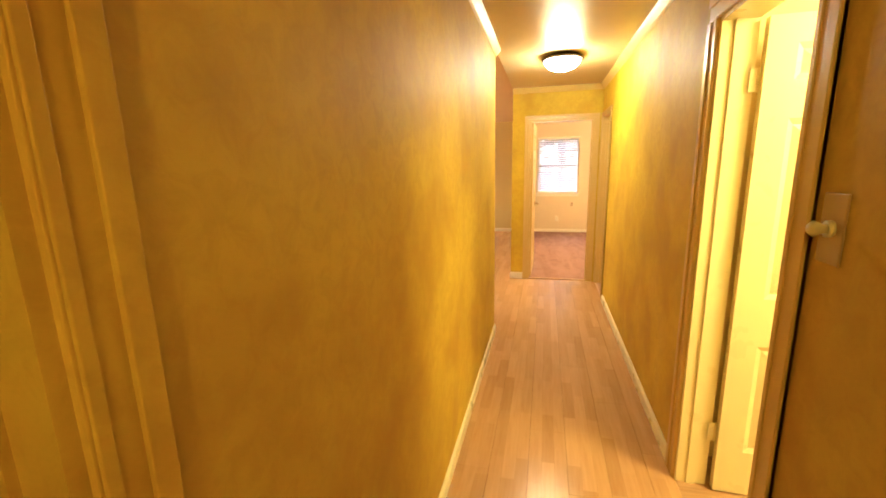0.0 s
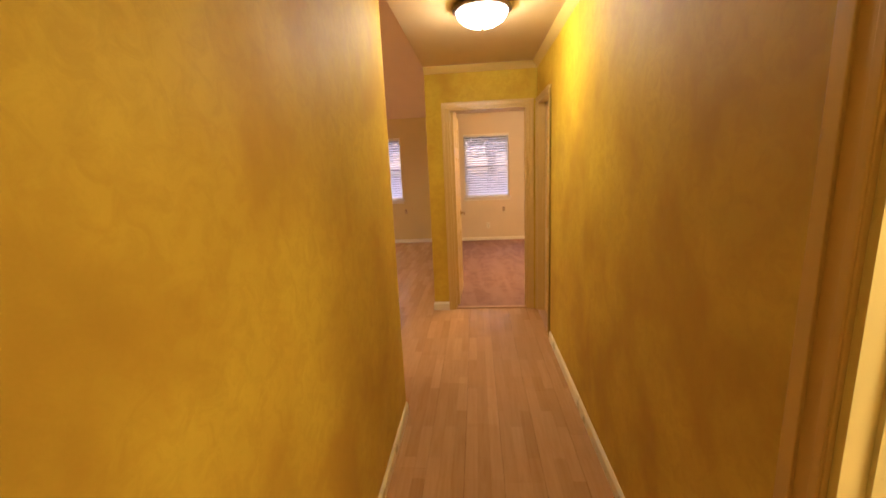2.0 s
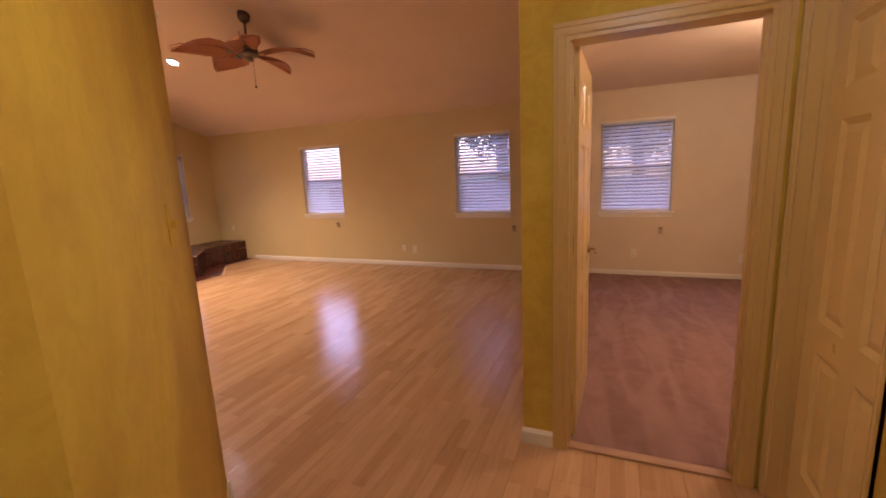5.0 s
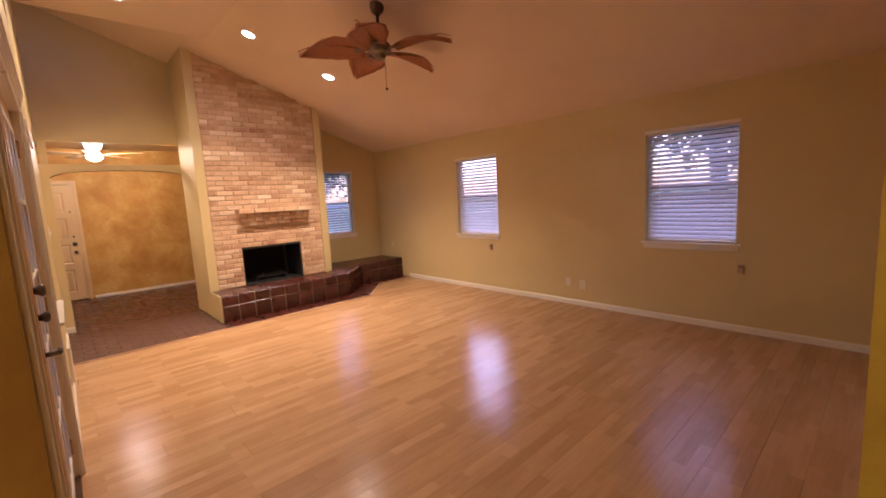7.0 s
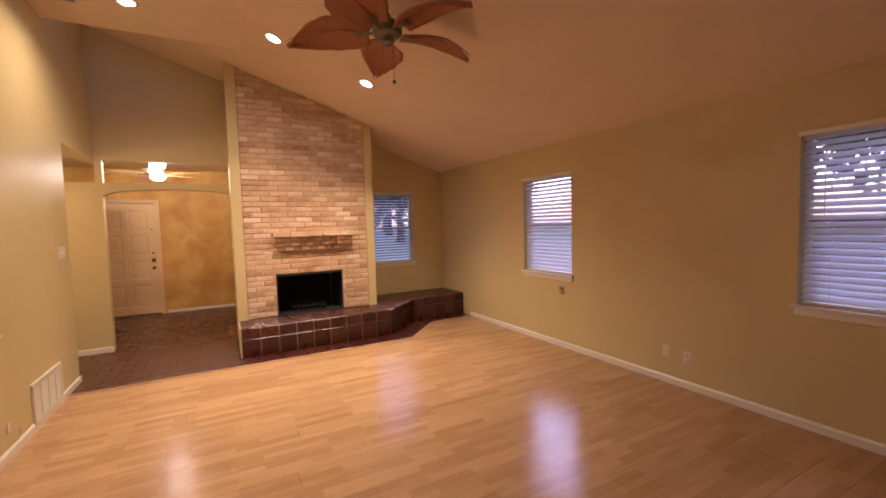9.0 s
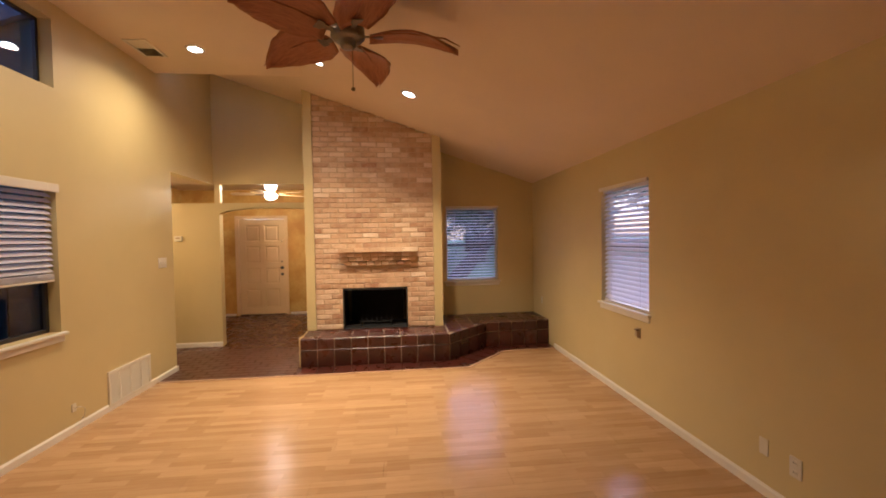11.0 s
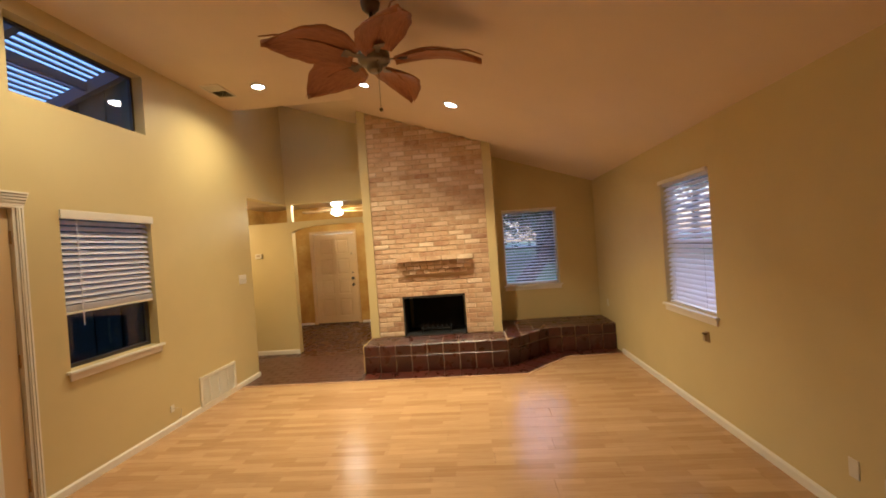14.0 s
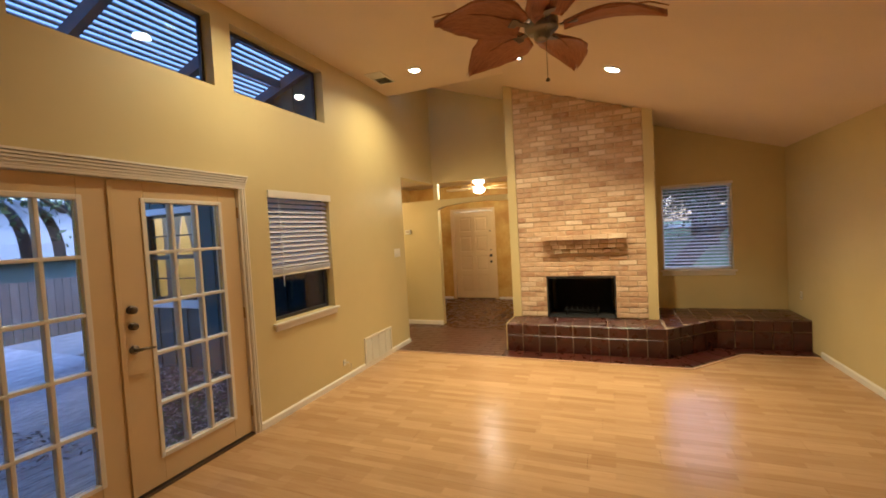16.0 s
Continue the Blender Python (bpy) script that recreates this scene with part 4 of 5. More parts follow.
for x in (-0.1, 0.1):
    bm_tube(bm, [(x, -0.23, 0.066), (x, 0.23, 0.066)], 0.008, 6)
    for y in (-0.2, 0.2):
        bm_tube(bm, [(x, y, 0.0), (x, y, 0.066)], 0.008, 6)
part("grate", bm, "soot", ash)

bh = thing("hearth", (0, 0, 0), "raised hearth of dark oxblood tiles with pale grout, running on as a bench to the wall", "hearth", kind="structure")
HX = -4.43
front = [(HX, FY0 + 0.01), (HX, 4.51), (-5.0, 5.10), (-5.03, Y1 - 0.002)]
bm = bmesh.new()
bm_prism(bm, [(XB + 0.001, FY1), (XF - 0.04, FY1), (XF - 0.04, FY0 + 0.01), *front, (XB + 0.001, Y1 - 0.002)], 0, 0.345)
part("core", bm, "grout", bh, "pale grout")
bm = bmesh.new()
bm_box(bm, XF - 0.06, HX - 0.004, FY0 - 0.004, FY0 + 0.009, 0, 0.352)
part("end_panel", bm, "cream", bh, "cream painted end of the hearth", 0.002)


def tile_mesh(name, w, d, h, material, bevel=0.003):
    bm = bmesh.new()
    lo = [(-w / 2, -d / 2), (w / 2, -d / 2), (w / 2, d / 2), (-w / 2, d / 2)]
    k = bevel
    up = [(-w / 2 + k, -d / 2 + k), (w / 2 - k, -d / 2 + k), (w / 2 - k, d / 2 - k), (-w / 2 + k, d / 2 - k)]
    rings = [[bm.verts.new((x, y, 0)) for x, y in lo], [bm.verts.new((x, y, h - k)) for x, y in lo], [bm.verts.new((x, y, h)) for x, y in up]]
    for r0, r1 in zip(rings, rings[1:]):
        for i in range(4):
            bm.faces.new((r0[i], r0[(i + 1) % 4], r1[(i + 1) % 4], r1[i]))
    bm.faces.new(rings[2])
    bmesh.ops.recalc_face_normals(bm, faces=bm.faces)
    me = bpy.data.meshes.new(name)
    bm.to_mesh(me)
    bm.free()
    me.materials.append(M[material])
    return me


MESHES = {}


def piece(name, w, d, h, material, parent, m, bevel=0.003):
    key = (name, round(w, 3), round(d, 3), round(h, 3), material)
    if key not in MESHES:
        MESHES[key] = tile_mesh(name, w, d, h, material, bevel)
    ob = new(name, MESHES[key])
    ob.parent = parent
    ob.matrix_basis = m
    return ob


G = 0.012
for (ax, ay), (bx, by) in zip(front, front[1:]):
    d = Vector((bx - ax, by - ay, 0))
    n = max(1, round(d.length / 0.203))
    step = d.length / n
    d.normalize()
    turn = math.degrees(math.atan2(d.y, d.x))
    for i in range(n):
        c = Vector((ax, ay, 0)) + d * (step * (i + 0.5))
        for lo, hi in ((0.006, 0.212), (0.224, 0.345)):
            piece("tile", step - G, hi - lo, 0.012, "tile", bh,
                  Matrix(((d.x, 0, d.y, c.x), (d.y, 0, -d.x, c.y), (0, 1, 0, (lo + hi) / 2), (0, 0, 0, 1))))
# top tiles, by rows away from the front edge
for i in range(9):
    y = front[0][1] + 0.2035 * (i + 0.5)
    for a, b in ((HX + 0.004, HX - 0.145), (HX - 0.145, HX - 0.345), (HX - 0.345, XF + 0.014)):
        piece("tile", abs(a - b) - G, 0.2035 - G, 0.009, "tile", bh, pose((a + b) / 2, y, 0.345))
rng = random.Random(4)
for i in range(8):
    y0, y1 = 4.51 + 0.1935 * i, 4.51 + 0.1935 * (i + 1)
    yc = (y0 + y1) / 2
    edge = HX - (min(yc, 5.1) - 4.51) * (5.0 - 4.435) / 0.59 if yc < 5.1 else -5.02
    x = edge - 0.01
    first = True
    while x > XB + 0.05:
        w = min(0.15 if first else 0.2, x - XB - 0.002)
        first = False
        if w > 0.04:
            m = pose(x - w / 2, yc, 0.345)
            piece("tile", w - G, 0.1935 - G, 0.009, "tile", bh, m)
        x -= w

# floor tiles between laminate and hearth
fl = thing("tile_floor", (0, 0, 0), "dark reddish brown tile floor with pale grout round the hearth and in the foyer", "tile floor", kind="structure")
for i in range(9):
    y = 2.68 + 0.2035 * (i + 0.5)
    piece("tile", 0.275, 0.2035 - G, 0.014, "tile", fl, pose(-4.2825, y, -0.011))
d = Vector((-0.565, 0.59, 0)).normalized()
turn = math.degrees(math.atan2(d.y, d.x)) - 90
for i in range(5):
    c = Vector((-4.435, 4.60, 0)) + d * (0.19 * i + 0.08) + Vector((0.125, 0.05, 0))
    piece("tile", 0.24, 0.19 - G, 0.014, "tile", fl, Matrix.Translation((c.x, c.y, -0.011)) @ pose(0, 0, 0, 0, 0, turn))
for i in range(4):
    piece("tile", 0.235, 0.19, 0.0135, "tile", fl, pose(-4.895, 5.385 + 0.2 * i, -0.0112))
piece("tile", 0.27, 0.15, 0.0125, "tile", fl, pose(-4.305, 4.575, -0.0118))
for i in range(5):
    c = Vector((-4.435, 4.60, 0)) + d * (0.19 * i + 0.02) + Vector((-0.09, -0.03, 0))
    piece("tile", 0.19, 0.19 - G, 0.013, "tile", fl, Matrix.Translation((c.x, c.y, -0.0115)) @ pose(0, 0, 0, 0, 0, turn))


# ---- ceiling fan ----
FX, FYC, FZ = -1.90, 3.60, 2.86
fan = thing("ceiling_fan", (FX, FYC, FZ), "ceiling fan with five woven palm-leaf blades on a long rod", "ceiling fan")
top = slope_z(FYC) - FZ if FYC > YK else CEIL_TOP - FZ
bm = bmesh.new()
bm_lathe(bm, [(0, top - 0.085), (0.03, top - 0.085), (0.055, top - 0.06), (0.065, top - 0.025), (0.06, top + 0.02), (0, top + 0.02)], 24)
part("canopy", bm, "bronze", fan, "dark domed canopy", smooth=True)
bm = bmesh.new()
bm_tube(bm, [(0, 0, 0.05), (0, 0, top - 0.07)], 0.013, 12)
part("rod", bm, "bronze", fan, "dark down rod", smooth=True)
bm = bmesh.new()
bm_lathe(bm, [(0, 0.10), (0.03, 0.10), (0.035, 0.06), (0.085, 0.045), (0.105, 0.02), (0.105, -0.03), (0.085, -0.05), (0.05, -0.055), (0.05, -0.085), (0.035, -0.10), (0, -0.10)], 32)
part("motor", bm, "pewter", fan, "brushed pewter motor housing", smooth=True)


def blade(angle):
    length, n = 0.575, 16
    bm = bmesh.new()
    rows = []
    for i in range(n + 1):
        u = i / n
        half = 0.19 * (math.sin(math.pi * min(1, u * 0.93 + 0.10)) ** 0.72) * (1 - 0.25 * u)
        if i == n:
            half = 0.012
        droop = 0.045 * math.sin(math.pi * u) - 0.05 * u * u
        row = []
        for j in range(9):
            s = j / 4 - 1
            lobe = 1 + 0.035 * math.cos(9 * u * math.pi) * abs(s)
            row.append((0.135 + u * length, s * half * lobe, droop - 0.03 * s * s))
        rows.append(row)
    up = [[bm.verts.new((x, y, z + 0.004)) for x, y, z in r] for r in rows]
    dn = [[bm.verts.new((x, y, z - 0.004)) for x, y, z in r] for r in rows]
    for i in range(n):
        for j in range(8):
            bm.faces.new((up[i][j], up[i + 1][j], up[i + 1][j + 1], up[i][j + 1]))
            bm.faces.new((dn[i][j], dn[i][j + 1], dn[i + 1][j + 1], dn[i + 1][j]))
    for i in range(n):
        for j in (0, 8):
            bm.faces.new((up[i][j], dn[i][j], dn[i + 1][j], up[i + 1][j]))
    for i in (0, n):
        for j in range(8):
            bm.faces.new((up[i][j], up[i][j + 1], dn[i][j + 1], dn[i][j]))
    m = pose(0, 0, -0.01, 0, 0, angle) @ pose(0, 0, 0, 14, 0, 0)
    b = part("blade", bm, "leaf_blade", fan, "reddish brown palm-leaf blade", smooth=True, at=m)
    bm = bmesh.new()
    bm_tube(bm, [(0.136, 0, 0.002), (0.35, 0, 0.030), (0.62, 0, 0.012), (0.72, 0, -0.028)], [0.007, 0.006, 0.005, 0.003], 6)
    part("rib", bm, "leaf_blade", b)
    bm = bmesh.new()
    bm_box(bm, 0.09, 0.20, -0.018, 0.018, -0.012, -0.006)
    bm_box(bm, 0.17, 0.22, -0.035, 0.035, -0.012, -0.006)
    part("blade_iron", bm, "pewter", b, "pewter blade bracket", 0.003)


for k in range(5):
    blade(-90 + 40 + 72 * k)
bm = bmesh.new()
bm_tube(bm, [(0.03, 0.03, -0.09), (0.03, 0.03, -0.35)], 0.0018, 6)
part("pull_chain", bm, "bronze", fan)
bm = bmesh.new()
bm_lathe(bm, [(0, 0.012), (0.008, 0.010), (0.014, 0), (0.008, -0.010), (0, -0.012)], 14, (0.03, 0.03, -0.36))
part("pull_ball", bm, "bronze", fan, "small dark ball", smooth=True)

# ---- lights ----
for x, y, z in SPOTS:
    tilt = math.degrees(math.atan(SLOPE)) if y > YK + 0.05 else 0
    s = thing("recessed_light", Matrix.Translation((x, y, z)) @ pose(0, 0, 0, -tilt), "white trimmed recessed ceiling light, lit", "recessed light", "recessed ceiling lights")
    bm = bmesh.new()
    bm_lathe(bm, [(0.060, -0.002), (0.064, -0.009), (0.088, -0.006), (0.091, 0.003), (0.060, 0.003)], 32)
    part("trim_ring", bm, "white", s, smooth=True)
    bm = bmesh.new()
    bm_lathe(bm, [(0, -0.004), (0.061, -0.004), (0.061, 0.002), (0, 0.002)], 32)
    p = part("lens", bm, "bulb", s, "bright lens")
    p.visible_shadow = False


def dome_light(name, at, label, r=0.165, drop=0.125):
    s = thing(name, at, label, "ceiling light")
    bm = bmesh.new()
    bm_lathe(bm, [(0, -0.001), (r * 0.86, -0.001), (r * 1.06, -0.022), (r * 1.06, -0.034), (r * 0.93, -0.042), (r * 0.86, -0.03), (0, -0.03)], 40)
    part("pan", bm, "bronze", s, "dark bronze pan", smooth=True)
    bm = bmesh.new()
    bm_lathe(bm, [(r * 0.92 * math.cos(a), -0.036 - (drop - 0.036) * math.sin(a)) for a in [math.pi / 2 * i / 10 for i in range(10)]] + [(0, -drop)], 40)
    p = part("glass_bowl", bm, "lamp_glass", s, "frosted glass bowl, lit", smooth=True)
    p.visible_shadow = False
    bm = bmesh.new()
    bm_lathe(bm, [(0, -drop - 0.016), (0.008, -drop - 0.012), (0.011, -drop - 0.002), (0, -drop + 0.004)], 16)
    part("finial", bm, "bronze", s, "dark finial", smooth=True)
    return s


dome_light("hall_ceiling_light", (1.90, 0.51, 2.419), "round flush ceiling light with frosted bowl on the hall ceiling")

ff = thing("foyer_ceiling_fan", (-6.52, 1.75, 2.64), "flush foyer ceiling fan with pale blades and lit frosted glass", "ceiling fan")
bm = bmesh.new()
bm_lathe(bm, [(0, 0), (0.075, 0), (0.070, -0.03), (0.03, -0.06), (0.018, -0.080), (0.012, -0.081), (0.012, -0.224), (0, -0.224)], 24)
part("canopy", bm, "white", ff, "white domed canopy", smooth=True)
bm = bmesh.new()
bm_lathe(bm, [(0.020, -0.100), (0.095, -0.110), (0.10, -0.15), (0.09, -0.19), (0.05, -0.205), (0.020, -0.205)], 28)
part("upper_glass", bm, "lamp_glass", ff, "frosted glass collar, lit", smooth=True).visible_shadow = False
bm = bmesh.new()
bm_lathe(bm, [(0, -0.225), (0.055, -0.225), (0.07, -0.237), (0.07, -0.268), (0.055, -0.277), (0, -0.277)], 28)
part("motor", bm, "white", ff, "white flat motor housing", smooth=True)
bm = bmesh.new()
bm_lathe(bm, [(0.075, -0.278), (0.10, -0.30), (0.095, -0.34), (0.055, -0.37), (0, -0.38)], 28)
part("glass_bowl", bm, "lamp_glass", ff, "frosted glass bowl, lit", smooth=True).visible_shadow = False
for k in range(5):
    turn = pose(0, 0, -0.285, 0, 0, 207 + 72 * k) @ pose(0, 0, 0, 11, 0, 0)
    bm = bmesh.new()
    outline = [(0.17, -0.045), (0.30, -0.062), (0.55, -0.070), (0.60, -0.055), (0.62, 0.0), (0.60, 0.055), (0.55, 0.070), (0.30, 0.062), (0.17, 0.045)]
    bm_prism(bm, outline, -0.004, 0.004)
    b = part("blade", bm, "door_cream", ff, "pale cream fan blade", 0.002, at=turn)
    bm = bmesh.new()
    bm_box(bm, 0.085, 0.24, -0.016, 0.016, -0.012, -0.0045)
    part("blade_iron", bm, "pewter", b, "", 0.002)


# ---- small fittings ----
def plate(name, at, label, w=0.072, h=0.115, kind="outlet", material="plastic"):
    """A wall plate: its own x along the wall, -y into the room."""
    s = thing(name, at, label, kind.replace("_", " "))
    bm = bmesh.new()
    bm_box(bm, -w / 2, w / 2, -0.006, 0, -h / 2, h / 2)
    part("cover", bm, material, s, "", 0.003)
    if kind == "outlet":
        for z in (-0.027, 0.027):
            box_part("socket", (-0.017, 0.017, -0.009, -0.005, z - 0.014, z + 0.014), material, s, "", 0.004)
            bm = bmesh.new()
            bm_box(bm, -0.009, -0.006, -0.0096, -0.008, z - 0.005, z + 0.006)
            bm_box(bm, 0.006, 0.009, -0.0096, -0.008, z - 0.005, z + 0.006)
            part("slots", bm, "black", s)
    elif kind == "light_switch":
        n = max(1, round(w / 0.06) - 0) if w > 0.1 else 1
        for k in range(n):
            x = (k - (n - 1) / 2) * 0.046
            box_part("toggle", (x - 0.005, x + 0.005, -0.018, -0.005, -0.010, 0.012), material, s, "", 0.002)
    return s


plate("outlet", pose(-1.25, Y1, 0.27), "ivory duplex outlet low on the pale yellow wall")
plate("wall_jack", pose(-1.45, Y1, 0.29), "ivory jack plate beside the outlet", 0.06, 0.10, "wall_jack")
plate("outlet", pose(-5.3, Y1, 0.6), "ivory duplex outlet above the hearth bench", 0.06, 0.10)
plate("light_switch", pose(-4.32, Y0, 1.335, 0, 0, 180), "white switch plate at the edge of the foyer opening", 0.165, 0.115, "light_switch", "white")
plate("outlet", pose(2.05, Y1 - 0.004, 0.30), "ivory duplex outlet in the bedroom")
plate("outlet", pose(3.28, Y1 - 0.004, 0.27), "ivory duplex outlet in the bedroom's corner")
dimmer = plate("dimmer", pose(2.435, -2.335, 1.35, 0, 0, -90), "ivory dimmer plate with a round knob on the ochre wall", 0.085, 0.165, "dimmer", "tan_plastic")
knob(dimmer, pose(0, -0.005, 0, 0, 0, 0), "plastic", 0.02)
turn = math.degrees(math.atan2(1.032, -1.24))
plate("light_switch", Matrix.Translation((0.601, 0.767, 1.347)) @ pose(0, 0, 0, 0, 0, turn), "ochre painted two-gang switch plate on the angled wall", 0.115, 0.12, "light_switch", "faux")

for x, z, back in ((-2.74, 0.68, Y1), (0.42, 0.63, Y1), (2.36, 0.62, Y1 - 0.004)):
    s = thing("cord_cleat", pose(x, back, z), "small tan wall bracket that holds the blind cord", "bracket")
    bm = bmesh.new()
    bm_box(bm, -0.026, 0.026, -0.012, 0, -0.045, 0.045)
    bm_box(bm, -0.018, 0.018, -0.034, -0.012, -0.035, 0.02)
    part("box", bm, "tan_plastic", s, "", 0.004)
    bm = bmesh.new()
    bm_box(bm, -0.02, 0.02, -0.039, -0.012, 0.022, 0.032)
    part("lid", bm, "bronze", s, "", 0.002)

s = thing("thermostat", pose(XB, 0.66, 1.62, 0, 0, 90), "small white thermostat on the foyer partition", "thermostat")
box_part("case", (-0.055, 0.055, -0.028, 0, -0.04, 0.04), "plastic", s, "", 0.008)
box_part("display", (-0.03, 0.03, -0.031, -0.026, -0.005, 0.02), "tan_plastic", s, "", 0.001)

s = thing("return_air_grille", pose(-3.68, Y0, 0, 0, 0, 180), "white louvred return air grille low on the wall", "air grille")
bm = bmesh.new()
gw, g0, g1 = 0.325, 0.035, 0.365
for q in ((-gw, gw, g0, g0 + 0.03), (-gw, gw, g1 - 0.03, g1), (-gw, -gw + 0.03, g0 + 0.03, g1 - 0.03), (gw - 0.03, gw, g0 + 0.03, g1 - 0.03)):
    bm_box(bm, q[0], q[1], -0.018, 0, q[2], q[3])
for k in range(1, 4):
    x = -gw + k * 2 * gw / 4
    bm_box(bm, x - 0.006, x + 0.006, -0.016, 0, g0 + 0.03, g1 - 0.03)
part("frame", bm, "plastic", s, "", 0.002)
box_part("backing", (-gw + 0.03, gw - 0.03, -0.004, 0, g0 + 0.03, g1 - 0.03), "tan_plastic", s)
for k in range(15):
    z = g0 + 0.04 + k * 0.0178
    bm = bmesh.new()
    a = 0.009
    v = [bm.verts.new(p) for p in ((-gw + 0.03, -0.015, z - 0.006), (gw - 0.03, -0.015, z - 0.006), (gw - 0.03, -0.004, z + 0.006), (-gw + 0.03, -0.004, z + 0.006),
                                   (-gw + 0.03, -0.014, z - 0.004), (gw - 0.03, -0.014, z - 0.004), (gw - 0.03, -0.003, z + 0.008), (-gw + 0.03, -0.003, z + 0.008))]
    for f in ((0, 1, 2, 3), (7, 6, 5, 4), (0, 4, 5, 1), (3, 2, 6, 7), (0, 3, 7, 4), (1, 5, 6, 2)):
        bm.faces.new([v[i] for i in f])
    part("slat", bm, "plastic", s)

s = thing("ceiling_vent", pose(-3.67, 1.43, CEIL_TOP), "white ceiling supply vent with a dark slotted half", "ceiling vent")
bm = bmesh.new()
for q in ((-0.19, 0.19, -0.11, -0.085), (-0.19, 0.19, 0.085, 0.11), (-0.19, -0.165, -0.085, 0.085), (0.165, 0.19, -0.085, 0.085)):
    bm_box(bm, q[0], q[1], q[2], q[3], -0.010, 0.0)
part("frame", bm, "white", s, "", 0.003)
box_part("backing", (-0.165, 0.165, -0.085, 0.085, -0.002, 0.0), "black", s)
for k in range(11):
    x = -0.15 + k * 0.03
    bm = bmesh.new()
    lean = 0.011 if k < 6 else -0.011
    v = [bm.verts.new(p) for p in ((x, -0.085, -0.002), (x, 0.085, -0.002), (x + lean, 0.085, -0.012), (x + lean, -0.085, -0.012),
                                   (x + 0.002, -0.085, -0.002), (x + 0.002, 0.085, -0.002), (x + lean + 0.002, 0.085, -0.012), (x + lean + 0.002, -0.085, -0.012))]
    for f in ((0, 1, 2, 3), (7, 6, 5, 4), (0, 4, 5, 1), (3, 2, 6, 7), (0, 3, 7, 4), (1, 5, 6, 2)):
        bm.faces.new([v[i] for i in f])
    part("slat", bm, "white", s)

# cable cover with a loose cord, low on the south wall
s = thing("door_stop", (-2.95, Y0, 0), "cable stub with a loose cord above the baseboard", "cable")
bm = bmesh.new()
bm_box(bm, -0.022, 0.022, 0, 0.008, 0.17, 0.235)
part("cover", bm, "plastic", s, "", 0.002)
bm = bmesh.new()
bm_tube(bm, [(0.0, 0.008, 0.20), (-0.03, 0.035, 0.20), (-0.07, 0.04, 0.17), (-0.075, 0.03, 0.10), (-0.06, 0.02, 0.087)], 0.003, 6)
part("cord", bm, "plastic", s, smooth=True)

# ---- outside ----
bm = bmesh.new()
xs = [-90, -40, -24, -20, -16, -12, -8, 90]
zs = [1.1, 1.1, 1.0, 0.75, 0.45, 0.15, -0.30, -0.30]
lines = [[bm.verts.new((x, y, z)) for y in (-90, 90)] for x, z in zip(xs, zs)]
base = [[bm.verts.new((x, y, -0.8)) for y in (-90, 90)] for x in (-90, 90)]
for p, q in zip(lines, lines[1:]):
    bm.faces.new((p[0], q[0], q[1], p[1]))
bm.faces.new((base[0][0], base[0][1], base[1][1], base[1][0]))
structure("ground", bm, "ground", "yard soil with patchy grass", "ground")
bm = bmesh.new()
bm_box(bm, -34, -26, -80, 80, 1.05, 1.12)
structure("road", bm, "pavement", "pale concrete street beyond the yard", "road")
bm = bmesh.new()
bm_box(bm, -3.2, -1.35, -4.6, 1.0, -0.3, -0.164)
structure("mulch_bed", bm, "ground", "soil under the mulch bed", "bed")

wing = thing("house_wing", (0, 0, 0), "teal board-sided house wing with a white-trimmed lit window", "house wing", kind="structure")
bm = bmesh.new()
WW = (-2.36, -1.38, 0.83, 2.06)
cells(bm, -3.9, 0.99, -0.3, 2.75, [WW], lambda b, u, w, lo, hi: bm_box(b, -3.32, -3.205, u, w, lo, hi))
bm_gable(bm, [(-1.64, 2.75), (0.99, 2.75), (0.99, 3.75), (-1.64, 2.82)], -3.32, -3.205)
part("wall", bm, "siding", wing, "dark teal siding")
for k in range(16):
    y = -3.8 + k * 0.305
    bm = bmesh.new()
    cells(bm, y, y + 0.02, -0.29, max(2.74, 3.38 + 0.355 * y), [(WW[0] - 0.1, WW[1] + 0.1, WW[2] - 0.12, WW[3] + 0.1)], lambda b, u, w, lo, hi: bm_box(b, -3.205, -3.19, u, w, lo, hi))
    part("batten", bm, "siding", wing)
a, b, lo, hi = WW
for q in ((a - 0.09, a, lo - 0.11, hi + 0.09), (b, b + 0.09, lo - 0.11, hi + 0.09), (a, b, hi, hi + 0.09), (a, b, lo - 0.11, lo)):
    box_part("window_trim", (-3.205, -3.17, *q), "outside_trim", wing, "pale blue grey trim", 0.003)
bm = bmesh.new()
for q in ((a, a + 0.035, lo, hi), (b - 0.035, b, lo, hi), (a + 0.035, b - 0.035, lo, lo + 0.04), (a + 0.035, b - 0.035, hi - 0.04, hi), (a + 0.035, b - 0.035, (lo + hi) / 2 - 0.03, (lo + hi) / 2 + 0.03)):
    bm_box(bm, -3.27, -3.235, *q)
bm_box(bm, -3.26, -3.245, (a + b) / 2 - 0.010, (a + b) / 2 + 0.010, lo, hi)
for z in (lo + (hi - lo) * 0.25, lo + (hi - lo) * 0.75):
    bm_box(bm, -3.26, -3.245, a, b, z - 0.009, z + 0.009)
part("window_frame", bm, "dark_frame", wing, "dark window frame")
p = box_part("pane", (-3.252, -3.249, a + 0.03, b - 0.03, lo, hi), "glass", wing)
p.visible_shadow = False
box_part("floor", (-5.0, -3.32, -3.2, -0.7, -0.3, 0.0), "ground", wing)
bm = bmesh.new()
bm_box(bm, -5.1, -5.0, -3.2, -0.7, 0.0, 2.5)
